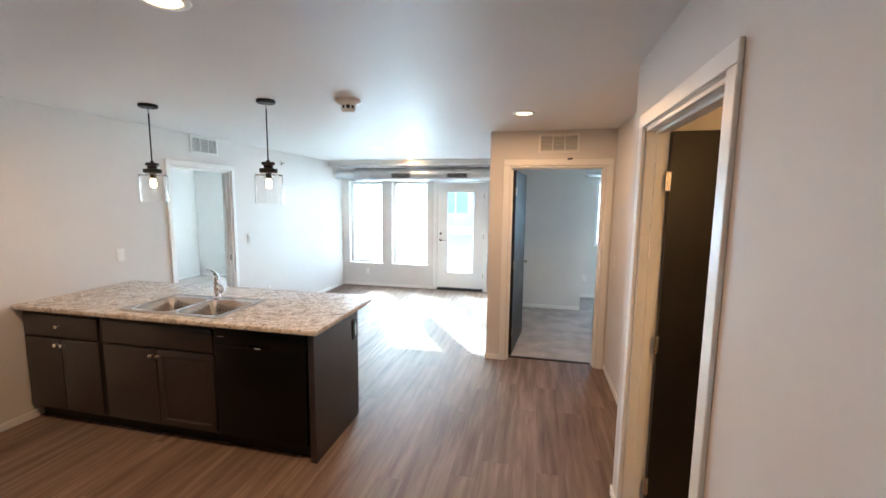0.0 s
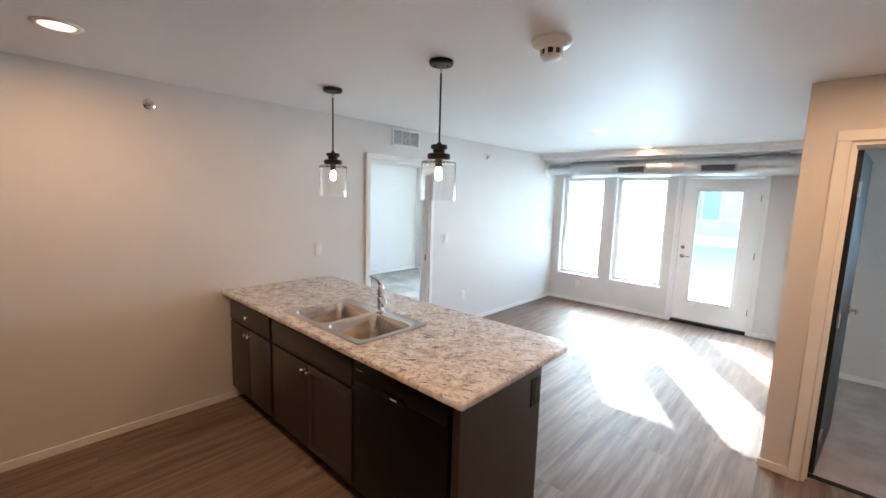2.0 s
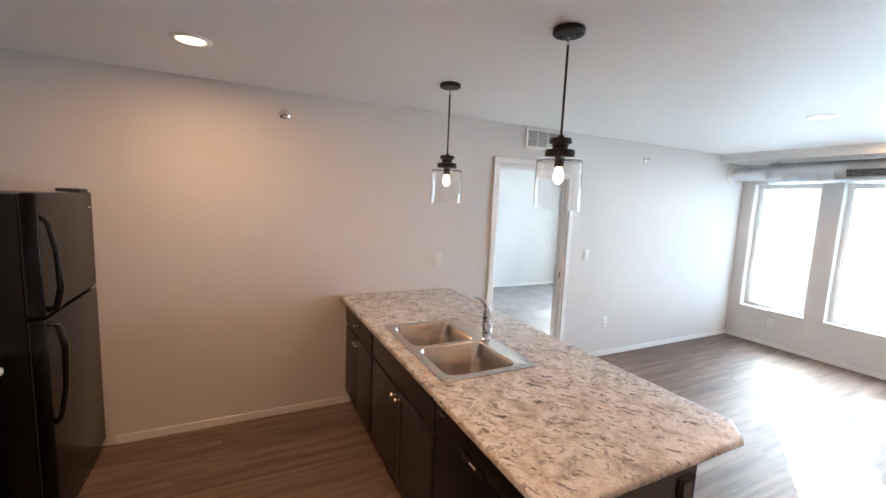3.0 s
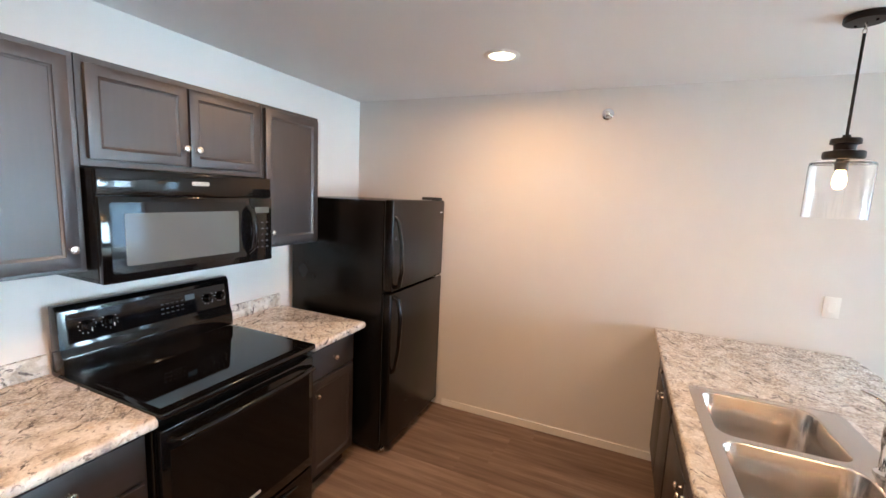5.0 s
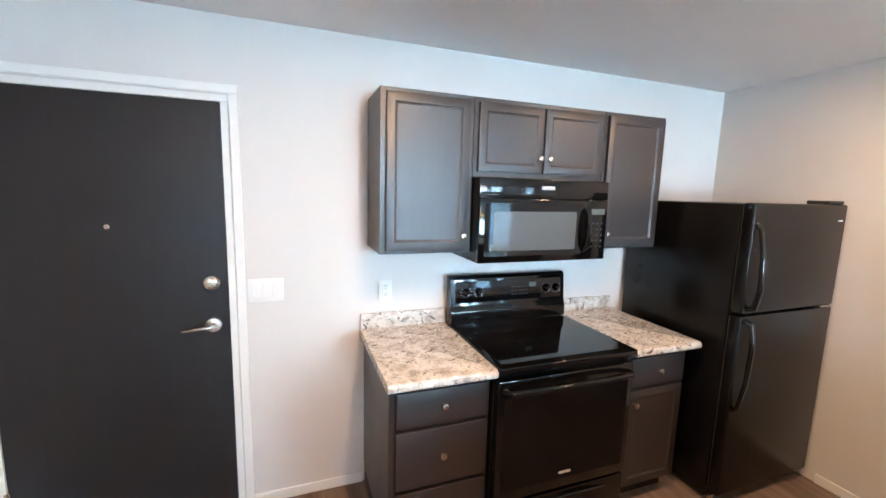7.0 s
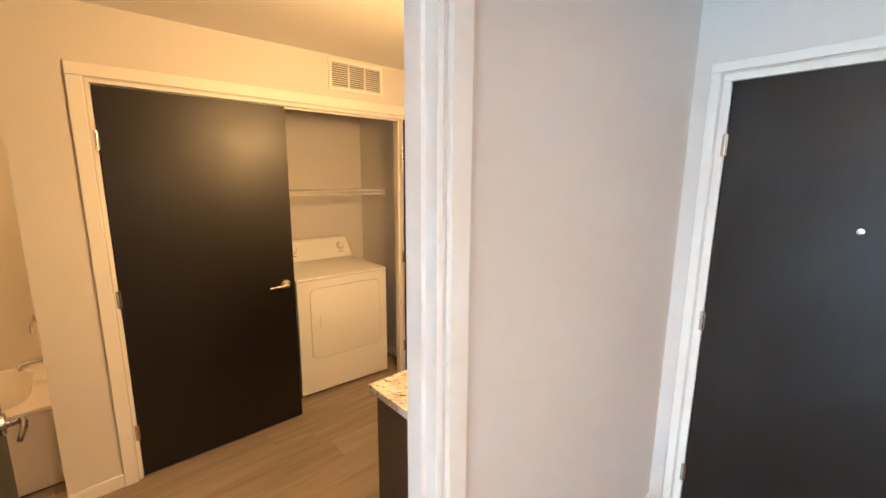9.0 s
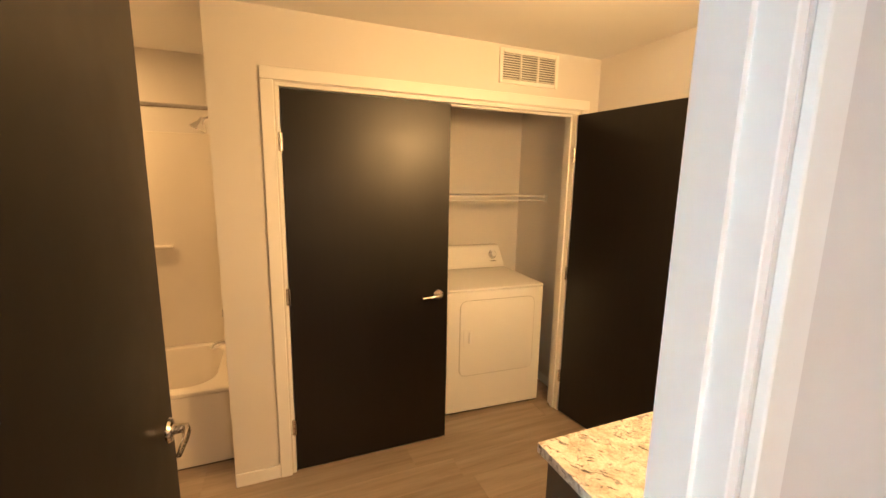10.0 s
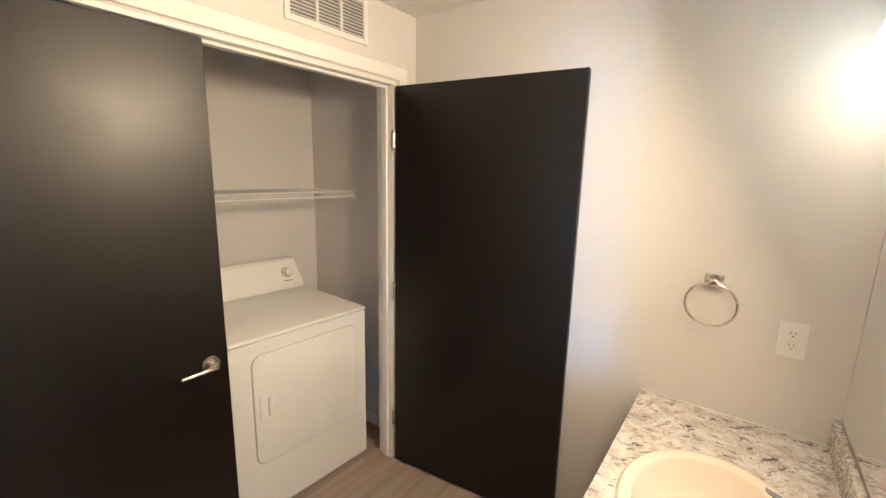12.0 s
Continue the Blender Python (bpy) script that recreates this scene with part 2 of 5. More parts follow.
def lathe(bm, profile, m=None, seg=24):
    """Turns (radius, height) pairs about z; open ends at radius 0 close themselves."""
    b = bmesh.new()
    rings = []
    for r, z in profile:
        if r < 1e-6:
            rings.append([b.verts.new((0, 0, z))])
        else:
            rings.append([b.verts.new((r * math.cos(2 * math.pi * i / seg), r * math.sin(2 * math.pi * i / seg), z)) for i in range(seg)])
    for a, c in zip(rings, rings[1:]):
        for i in range(seg):
            j = (i + 1) % seg
            q = [a[i % len(a)], a[j % len(a)], c[j % len(c)], c[i % len(c)]]
            q = list(dict.fromkeys(q))
            if len(q) > 2:
                b.faces.new(q)
    bmesh.ops.recalc_face_normals(b, faces=b.faces)
    return join(bm, b, m)


def tube(bm, pts, r, seg=10, m=None, radii=None):
    """A round bar through the points."""
    b = bmesh.new()
    pts = [Vector(p) for p in pts]
    rings = []
    up = Vector((0, 0, 1))
    for i, p in enumerate(pts):
        d = (pts[min(i + 1, len(pts) - 1)] - pts[max(i - 1, 0)]).normalized()
        s = d.cross(up)
        if s.length < 1e-3:
            s = d.cross(Vector((1, 0, 0)))
        s.normalize()
        u = s.cross(d).normalized()
        up = u
        rr = radii[i] if radii else r
        rings.append([b.verts.new(p + (s * math.cos(a) + u * math.sin(a)) * rr) for a in [2 * math.pi * k / seg for k in range(seg)]])
    for a, c in zip(rings, rings[1:]):
        for i in range(seg):
            b.faces.new((a[i], a[(i + 1) % seg], c[(i + 1) % seg], c[i]))
    b.faces.new(rings[0][::-1])
    b.faces.new(rings[-1])
    bmesh.ops.recalc_face_normals(b, faces=b.faces)
    return join(bm, b, m)


def rounded(x0, x1, y0, y1, r, n=5, corners=(1, 1, 1, 1)):
    """A rounded rectangle's outline, counter-clockwise from the low corner."""
    out = []
    for k, (cx, cy, a0) in enumerate(((x0 + r, y0 + r, 180), (x1 - r, y0 + r, 270), (x1 - r, y1 - r, 0), (x0 + r, y1 - r, 90))):
        if not corners[k]:
            out.append(((x0, y0), (x1, y0), (x1, y1), (x0, y1))[k])
            continue
        for i in range(n + 1):
            a = radians(a0 + 90 * i / n)
            out.append((cx + r * math.cos(a), cy + r * math.sin(a)))
    return out


def slab(bm, outline, z0, z1, holes=(), bev=0.0, seg=3, m=None):
    """A flat slab of that outline with holes through it and rounded outer edges."""
    b = bmesh.new()
    loops = []
    for ring in (outline, *holes):
        vs = [b.verts.new((x, y, z1)) for x, y in ring]
        loops.append([b.edges.new((vs[i], vs[(i + 1) % len(vs)])) for i in range(len(vs))])
    bmesh.ops.triangle_fill(b, use_beauty=True, edges=[e for lo in loops for e in lo])
    geo = bmesh.ops.extrude_face_region(b, geom=list(b.faces))
    bmesh.ops.translate(b, verts=[v for v in geo["geom"] if isinstance(v, bmesh.types.BMVert)], vec=(0, 0, z0 - z1))
    bmesh.ops.recalc_face_normals(b, faces=b.faces)
    if bev:
        n = len(outline)
        flat = {(round(x, 5), round(y, 5)) for x, y in outline}
        es = [e for e in b.edges if abs(e.verts[0].co.z - e.verts[1].co.z) < 1e-6 and all((round(v.co.x, 5), round(v.co.y, 5)) in flat for v in e.verts)
              and len(e.link_faces) == 2 and abs(e.link_faces[0].normal.dot(e.link_faces[1].normal)) < 0.5]
        bmesh.ops.bevel(b, geom=es, offset=bev, segments=seg, profile=0.5, affect="EDGES")
    return join(bm, b, m)


def mesh_of(name, bm, mat, sharp=38):
    me = bpy.data.meshes.new(name)
    bm.to_mesh(me)
    bm.free()
    me.polygons.foreach_set("use_smooth", [True] * len(me.polygons))
    me.set_sharp_from_angle(angle=radians(sharp))
    me.materials.append(mat)
    return me


def thing(name, loc, label, category, group="", kind=""):
    ob = new(name)
    ob.location = loc
    ob.empty_display_size = 0.05
    return tagged(ob, label, category, group, kind)


def root_of(ob):
    while ob.parent:
        ob = ob.parent
    return ob


def part(name, bm, mat, parent, label=""):
    """Links a bmesh, drawn in world places, as one mesh object under a thing or a part."""
    bmesh.ops.translate(bm, verts=bm.verts, vec=-root_of(parent).location)
    ob = new(name, mesh_of(name, bm, mat))
    ob.parent = parent
    return tagged(ob, label)


def single(name, bm, mat, label, category, group="", kind="", loc=None):
    """A thing of one mesh, its origin at its base."""
    if loc is None:
        lo = [min(v.co[i] for v in bm.verts) for i in range(3)]
        hi = [max(v.co[i] for v in bm.verts) for i in range(3)]
        loc = ((lo[0] + hi[0]) / 2, (lo[1] + hi[1]) / 2, lo[2])
    bmesh.ops.translate(bm, verts=bm.verts, vec=-Vector(loc))
    ob = new(name, mesh_of(name, bm, mat))
    ob.location = loc
    return tagged(ob, label, category, group, kind)


def structure(name, bm, mat, label, category):
    return single(name, bm, mat, label, category, kind="structure")


# ---- plan ----
XL = -3.525      # kitchen and living room, outer side wall
YW = 0.233       # entry wall
YF = 7.98        # window wall
XH = 0.745       # entry passage, bathroom wall
XB = 0.865       # the same wall's bathroom face
YC = 2.77        # outer corner of the bathroom wall
X2 = 1.0         # passage past that corner
YD = 4.70        # wall with the bedroom door
XJ = -0.225      # living room side of the bedroom's wall
XC = 2.67        # laundry closet wall
YB = 0.215       # bathroom end wall
YT = 2.48        # tub's plumbing wall
H = 2.43         # ceiling
T = 0.12         # wall thickness


def wall(name, axis, face, thick, lo, hi, openings=(), z1=H, label="", mat=None, z0=0.0):
    """A wall along an axis: face and face + thick bound it; openings are (lo, hi, sill, head)."""
    bm = bm_new()
    a, c = sorted((face, face + thick))

    def put(u0, u1, w0, w1):
        if u1 - u0 < 1e-4 or w1 - w0 < 1e-4:
            return
        if axis == "x":
            box(bm, u0, u1, a, c, w0, w1)
        else:
            box(bm, a, c, u0, u1, w0, w1)
    at = lo
    for o0, o1, s, h in sorted(openings):
        put(at, o0, z0, z1)
        put(o0, o1, z0, s)
        put(o0, o1, h, z1)
        at = o1
    put(at, hi, z0, z1)
    bmesh.ops.remove_doubles(bm, verts=bm.verts, dist=1e-5)
    return structure(name, bm, mat or WALL, label or "greige painted drywall wall", "wall")


ENTRY_X = (-0.335, 0.635)
wall("wall_entry", "x", YW, -0.16, XL - T, XB, [(ENTRY_X[0], ENTRY_X[1], 0.0, 2.085)])
wall("wall_kitchen", "y", XL, -T, YW, YF, [(4.01, 4.89, 0.0, 2.06)])
W1, W2, WD = (-3.38, -2.67, 0.45, 2.08), (-2.48, -1.745, 0.45, 2.08), (-1.59, -0.635, 0.0, 2.095)
WB = (1.30, 2.50, 0.94, 2.10)
WR = (-6.05, -4.0, 0.3, 2.2)
wall("wall_windows", "x", YF, 0.17, -7.0 - T, 3.3, [WR, W1, W2, WD, WB])
wall("wall_divider", "y", XJ, T, YD, YF)
wall("wall_bedroom", "x", YD, T, XJ + T, 3.3, [(-0.016, 0.913, 0.0, 2.078)])
BATH_Y = (1.678, 2.545)
wall("wall_bathroom", "y", XH, XB - XH, YW, YC, [(BATH_Y[0], BATH_Y[1], 0.0, 2.075)])
wall("wall_jog", "x", YC, -T, XB, X2 + T)
wall("wall_passage", "y", X2, T, YC, YD)
wall("wall_bath_end", "x", YB, -0.14, XB, 3.80)
CL_Y = (0.36, 2.19)
wall("wall_closet_front", "y", XC, T, YB, YT, [(CL_Y[0], CL_Y[1], 0.0, 2.10)])
wall("wall_plumbing", "x", YT, -T, XC + T, 3.80)
wall("wall_closet_back", "y", 3.57, T, YB, YT - T)
wall("wall_tub_back", "y", 3.69, T, YT, 4.1)
wall("wall_bath_far", "x", 4.1, T, X2 + T, 3.81)
wall("wall_side_room_back", "y", -7.0, -T, 3.4, YF)
wall("wall_side_room_near", "x", 3.4, -T, -7.0 - T, XL - T)
wall("wall_bedroom_closet", "x", 7.05, T, XJ + T, 1.0)
wall("wall_bedroom_closet_side", "y", 1.0, -T, 7.05 + T, YF)
wall("wall_bedroom_side", "y", 3.3, T, YD, YF + 0.17)

# ceilings
bm = bm_new()
box(bm, -7.2, 3.9, -0.1, 8.15, H, H + 0.2)
structure("ceiling", bm, CEIL, "white sprayed ceiling, lightly textured", "ceiling")
bm = bm_new()
box(bm, XL, XJ, 7.42, YF, 2.335, H, 0.004)
structure("bulkhead", bm, CEIL, "low white painted bulkhead along the window wall", "bulkhead")
bm = bm_new()
box(bm, XL, XJ, 7.405, 7.42, 2.385, H, 0.003)
structure("trim_bulkhead", bm, TRIM, "narrow white trim strip on the bulkhead's edge", "trim")

# ground under everything, one slab
bm = bm_new()
box(bm, -7.1, 3.8, 0.08, 8.14, -0.12, -0.012)
structure("floor_slab", bm, SUBFLOOR, "dark underlay that shows in the plank joints", "floor")


def baseboard(name, axis, face, side, lo, hi, h=0.058, th=0.012):
    """A low board on a wall's face; side is the way it stands out."""
    bm = bm_new()
    a, c = sorted((face, face + side * th))
    if axis == "x":
        box(bm, lo, hi, a, c, 0.0, h, 0.003)
    else:
        box(bm, a, c, lo, hi, 0.0, h, 0.003)
    return structure(name, bm, TRIM, "low white painted baseboard", "baseboard")


baseboard("baseboard", "y", XL, 1, 1.09, 2.66)
baseboard("baseboard", "y", XL, 1, 3.30, 3.945)
baseboard("baseboard", "y", XL, 1, 4.955, YF)
baseboard("baseboard", "x", YF, -1, XL + 0.012, WD[0] - 0.045)
baseboard("baseboard", "x", YF, -1, WD[1] + 0.045, XJ)
baseboard("baseboard", "y", XJ, -1, YD, YF - 0.012)
baseboard("baseboard", "x", YD, -1, XJ - 0.012, -0.07)
baseboard("baseboard", "y", X2, -1, YC, YD)
baseboard("baseboard", "x", YC, 1, XH - 0.012, X2 - 0.012)
baseboard("baseboard", "y", XH, -1, BATH_Y[1] + 0.06, YC)
baseboard("baseboard", "y", XH, -1, YW + 0.012, BATH_Y[0] - 0.062)
baseboard("baseboard", "x", YW, 1, -0.95, ENTRY_X[0] - 0.045)
baseboard("baseboard", "x", YW, 1, ENTRY_X[1] + 0.045, XH)
baseboard("baseboard", "y", XC, -1, CL_Y[1] + 0.065, YT, 0.075)
baseboard("baseboard", "x", YB, 1, 1.43, XC, 0.075)
baseboard("baseboard", "x", YB, 1, XC + T, 3.57, 0.075)
baseboard("baseboard", "x", 7.05, -1, XJ + T, 1.0)
baseboard("baseboard", "x", YF, -1, 1.0, 3.3)
baseboard("baseboard", "y", -7.0, 1, 3.4, YF)
baseboard("baseboard", "x", YF, -1, -7.0, XL - T)


def casing(name, axis, face, side, lo, hi, head, w=0.062, th=0.016, gap=0.006, foot=0.0):
    """Flat door trim: two legs and a head around an opening."""
    bm = bm_new()
    a, c = sorted((face, face + side * th))

    def put(u0, u1, z0, z1):
        if axis == "x":
            box(bm, u0, u1, a, c, z0, z1, 0.003)
        else:
            box(bm, a, c, u0, u1, z0, z1, 0.003)
    put(lo - w, lo - gap, foot, head + gap)
    put(hi + gap, hi + w, foot, head + gap)
    put(lo - w, hi + w, head + gap, head + w)
    return structure(name, bm, TRIM, "white painted flat door casing", "trim")


def jamb(name, axis, f0, f1, lo, hi, head, th=0.018, mat=None):
    """The lining of a door opening, with its stop."""
    bm = bm_new()
    a, c = sorted((f0, f1))
    mid = (a + c) / 2
    for u0, u1, z0, z1, in ((lo, lo + th, 0, head - th), (hi - th, hi, 0, head - th), (lo, hi, head - th, head)):
        if axis == "x":
            box(bm, u0, u1, a + 0.001, c - 0.001, z0, z1, 0.002)
        else:
            box(bm, a + 0.001, c - 0.001, u0, u1, z0, z1, 0.002)
    s = 0.011
    for u0, u1, z0, z1 in ((lo + th, lo + th + s, 0, head - th - s), (hi - th - s, hi - th, 0, head - th - s), (lo + th, hi - th, head - th - s, head - th)):
        if axis == "x":
            box(bm, u0, u1, mid - 0.016, mid + 0.016, z0, z1)
        else:
            box(bm, mid - 0.016, mid + 0.016, u0, u1, z0, z1)
    return structure(name, bm, mat or TRIM, "white painted door jamb", "trim")


casing("trim_entry", "x", YW, 1, ENTRY_X[0], ENTRY_X[1], 2.085, 0.045)
casing("trim_side_room", "y", XL, 1, 4.01, 4.89, 2.06)
casing("trim_bedroom", "x", YD, -1, -0.016, 0.913, 2.078, 0.068)
casing("trim_bath", "y", XH, -1, BATH_Y[0], BATH_Y[1], 2.075, 0.070)
casing("trim_bath_inner", "y", XB, 1, BATH_Y[0], BATH_Y[1], 2.075)
casing("trim_closet", "y", XC, -1, CL_Y[0], CL_Y[1], 2.10, 0.066)
jamb("jamb_side_room", "y", XL - T, XL, 4.01, 4.89, 2.06)
jamb("jamb_bedroom", "x", YD, YD + T, -0.016, 0.913, 2.078)
jamb("jamb_bath", "y", XH, XB, BATH_Y[0], BATH_Y[1], 2.075)
jamb("jamb_closet", "y", XC, XC + T, CL_Y[0], CL_Y[1], 2.10)

# ---- doors ----


def local(loc, angle=0.0):
    return Matrix.Translation(loc) @ Matrix.Rotation(radians(angle), 4, "Z")


def lever_set(parent, m, name="lever_handle", flip=1, both=True, length=0.115):
    """A round rose with a lever, on the two faces of a door; m places it, y is the way out of the face."""
    for k, side in enumerate((1, -1) if both else (1,)):
        face = m[0] if k == 0 else m[1]
        bm = bm_new()
        lathe(bm, [(0, 0), (0.031, 0), (0.032, 0.004), (0.028, 0.011), (0.013, 0.013), (0.0115, 0.045), (0, 0.046)], face @ Matrix.Rotation(radians(-90), 4, "X"))
        flip = -flip if k else flip
        pts = [(0, 0.040, 0), (flip * 0.025, 0.047, 0), (flip * 0.06, 0.048, -0.001), (flip * length, 0.044, -0.004)]
        tube(bm, pts, 0.008, 10, face, radii=[0.0105, 0.0095, 0.008, 0.0065])
        part(name, bm, NICKEL, parent, "satin nickel lever on a round rose")


def hinge(parent, x, y, z, axis="x"):
    bm = bm_new()
    tube(bm, [(x, y, z - 0.045), (x, y, z + 0.045)], 0.0075, 10)
    if axis == "x":
        box(bm, x - 0.011, x + 0.011, y - 0.0035, y + 0.0035, z - 0.044, z + 0.044, 0.001)
    else:
        box(bm, x - 0.0035, x + 0.0035, y - 0.017, y + 0.017, z - 0.044, z + 0.044, 0.001)
    return part("hinge", bm, NICKEL, parent, "satin nickel butt hinge")


def slab_door(name, w, h, mat, label, hinges=(0.28, 1.03, 1.82), lever=True, z0=0.012, th=0.035, group="", lever_z=0.965):
    """A flush door about its hinge line at the origin; it lies along +x, and its face looks to -y."""
    d = thing(name, (0, 0, 0), label, "door", group)
    bm = bm_new()
    box(bm, 0.002, w, 0, th, z0, h, 0.002)
    leaf = part("leaf", bm, mat, d)
    if lever:
        lever_set(leaf, (Matrix.Translation((w - 0.06, 0, lever_z)) @ Matrix.Rotation(math.pi, 4, "Z"), Matrix.Translation((w - 0.06, th, lever_z))), flip=1)
        for f in ("latch_plate",):
            bm = bm_new()
            box(bm, w - 0.001, w + 0.0015, th / 2 - 0.0125, th / 2 + 0.0125, lever_z - 0.03, lever_z + 0.03, 0.0008)
            part(f, bm, NICKEL, leaf)
    for z in hinges:
        hinge(leaf, -0.004, -0.004, z)
    return d


# entry door, shut
ex0, ex1 = ENTRY_X
bm = bm_new()
for u0, u1, z0, z1 in ((ex0, ex0 + 0.03, 0, 2.055), (ex1 - 0.03, ex1, 0, 2.055), (ex0, ex1, 2.055, 2.085)):
    box(bm, u0, u1, YW - 0.159, YW - 0.001, z0, z1, 0.002)
structure("jamb_entry", bm, TRIM, "white painted steel door frame", "trim")
entry = thing("entry_door", ((ex0 + ex1) / 2, YW, 0), "black flush apartment entry door, shut, with a deadbolt", "door")
bm = bm_new()
box(bm, ex0 + 0.033, ex1 - 0.033, YW - 0.05, YW - 0.006, 0.008, 2.052, 0.002)
leaf = part("leaf", bm, ENTRY, entry)
lx = ex0 + 0.033 + 0.07
face = Matrix.Translation((lx, YW - 0.006, 1.003))
bm = bm_new()
lathe(bm, [(0, 0), (0.038, 0), (0.039, 0.004), (0.034, 0.013), (0.015, 0.016), (0.0125, 0.052), (0, 0.054)], face @ Matrix.Rotation(radians(-90), 4, "X"))
tube(bm, [(0, 0.046, 0), (0.03, 0.055, 0), (0.07, 0.056, -0.002), (0.125, 0.050, -0.010)], 0.008, 10, face, radii=[0.011, 0.010, 0.0075, 0.005])
part("lever_handle", bm, NICKEL, leaf, "satin nickel lever on a round rose")
bm = bm_new()
face = Matrix.Translation((lx, YW - 0.006, 1.209))
lathe(bm, [(0, 0), (0.036, 0), (0.037, 0.005), (0.030, 0.015), (0.022, 0.018), (0, 0.019)], face @ Matrix.Rotation(radians(-90), 4, "X"))
box(bm, lx - 0.016, lx + 0.016, YW + 0.012, YW + 0.027, 1.203, 1.215, 0.003)
part("deadbolt", bm, NICKEL, leaf, "satin nickel deadbolt with a thumb turn")
bm = bm_new()
lathe(bm, [(0, 0), (0.011, 0), (0.011, 0.003), (0.006, 0.004), (0, 0.004)], Matrix.Translation((0.16, YW - 0.006, 1.482)) @ Matrix.Rotation(radians(-90), 4, "X"), 16)
part("peephole", bm, NICKEL, leaf)
for z in (0.26, 1.03, 1.80):
    hinge(leaf, ex1 - 0.031, YW - 0.002, z)
for z in (1.02, 1.215):
    bm = bm_new()
    box(bm, ex0 + 0.029, ex0 + 0.0325, YW - 0.045, YW - 0.012, z - 0.04, z + 0.04)
    part("strike_plate", bm, NICKEL, entry)
bm = bm_new()
box(bm, ex0, ex1, YW - 0.155, YW - 0.002, -0.01, 0.007, 0.002)
structure("threshold_entry", bm, NICKEL, "metal threshold under the entry door", "threshold")

# bathroom door, swung open into the bathroom
bath_door = slab_door("bathroom_door", 0.825, 2.05, ESPRESSO, "dark espresso flush door swung open into the bathroom", lever_z=1.0)
bath_door.matrix_world = local((XB - 0.02, BATH_Y[1] - 0.020, 0), 0.7) @ Matrix.Translation((0, -0.035, 0))

# laundry closet leaves
leaf_a = slab_door("closet_door", 0.905, 2.075, ESPRESSO, "dark espresso closet door leaf, shut over half the closet", group="closet doors")
leaf_a.matrix_world = local((XC + 0.004, CL_Y[1] - 0.02, 0), -90) 
bm = bm_new()
box(bm, 0.79, 0.885, -0.006, 0.030, 2.0755, 2.0815, 0.001)
part("ball_catch", bm, SOCKET, next(o for o in leaf_a.children if o.name.startswith("leaf")), "dark ball catch on the top edge")
leaf_b = slab_door("closet_door", 0.918, 2.075, ESPRESSO, "dark espresso closet door leaf swung wide open", lever=False, group="closet doors")
leaf_b.matrix_world = local((XC - 0.012, CL_Y[0] + 0.022, 0), 187.6)

# bedroom door, swung open against the divider
bed_door = slab_door("bedroom_door", 0.875, 2.045, ESPRESSO, "dark espresso bedroom door swung open over carpet")
bed_door.matrix_world = local((0.006, YD + T + 0.006, 0), 84.0) @ Matrix.Translation((0, -0.036, 0))

# side room door, open out of sight
side_door = slab_door("side_room_door", 0.84, 2.035, ESPRESSO, "dark espresso door swung open into the side room")
side_door.matrix_world = local((XL - T - 0.004, 4.032, 0), 187)
bm = bm_new()
box(bm, XL - 0.085, XL - 0.030, 4.8695, 4.8715, 0.93, 1.0, 0.0008)
single("strike_plate", bm, BRONZE, "dark strike plate on the white door jamb", "strike plate")


# ---- windows and patio door ----


def window(name, x0, x1, z0, z1, panes=1):
    w = thing(name, ((x0 + x1) / 2, YF, z0), "tall fixed window with a white vinyl frame", "window", "", "structure")
    ya, yb = YF + 0.095, YF + 0.165
    f = 0.045
    for nm, a in (("frame_stile", (x0, x0 + f, z0, z1)), ("frame_stile", (x1 - f, x1, z0, z1)), ("frame_rail", (x0 + f, x1 - f, z0, z0 + f)), ("frame_rail", (x0 + f, x1 - f, z1 - f, z1))):
        bm = bm_new()
        box(bm, a[0], a[1], ya, yb, a[2], a[3], 0.005)
        part(nm, bm, PLASTIC, w)
    bm = bm_new()
    for a in ((x0 + f, x0 + f + 0.014, z0 + f, z1 - f), (x1 - f - 0.014, x1 - f, z0 + f, z1 - f), (x0 + f, x1 - f, z0 + f, z0 + f + 0.014), (x0 + f, x1 - f, z1 - f - 0.014, z1 - f)):
        box(bm, a[0], a[1], ya + 0.012, yb - 0.01, a[2], a[3], 0.003)
    part("glazing_bead", bm, PLASTIC, w)
    bm = bm_new()
    box(bm, x0 + f, x1 - f, yb - 0.034, yb - 0.028, z0 + f, z1 - f)
    g = part("pane", bm, PANE, w)
    g.visible_shadow = False
    bm = bm_new()
    box(bm, x0, x1, YF + 0.002, ya - 0.001, z0 - 0.001, z0 + 0.012, 0.003)
    part("window_sill", bm, TRIM, w)
    return w


window("window_1", *W1)
window("window_2", *W2)
window("window_3", *WB)
window("window_4", *WR)

sky_lamp(*W1, 0.9)
sky_lamp(*W2, 1.75)
sky_lamp(*WB, 0.5)
sky_lamp(*WR, 1.1)

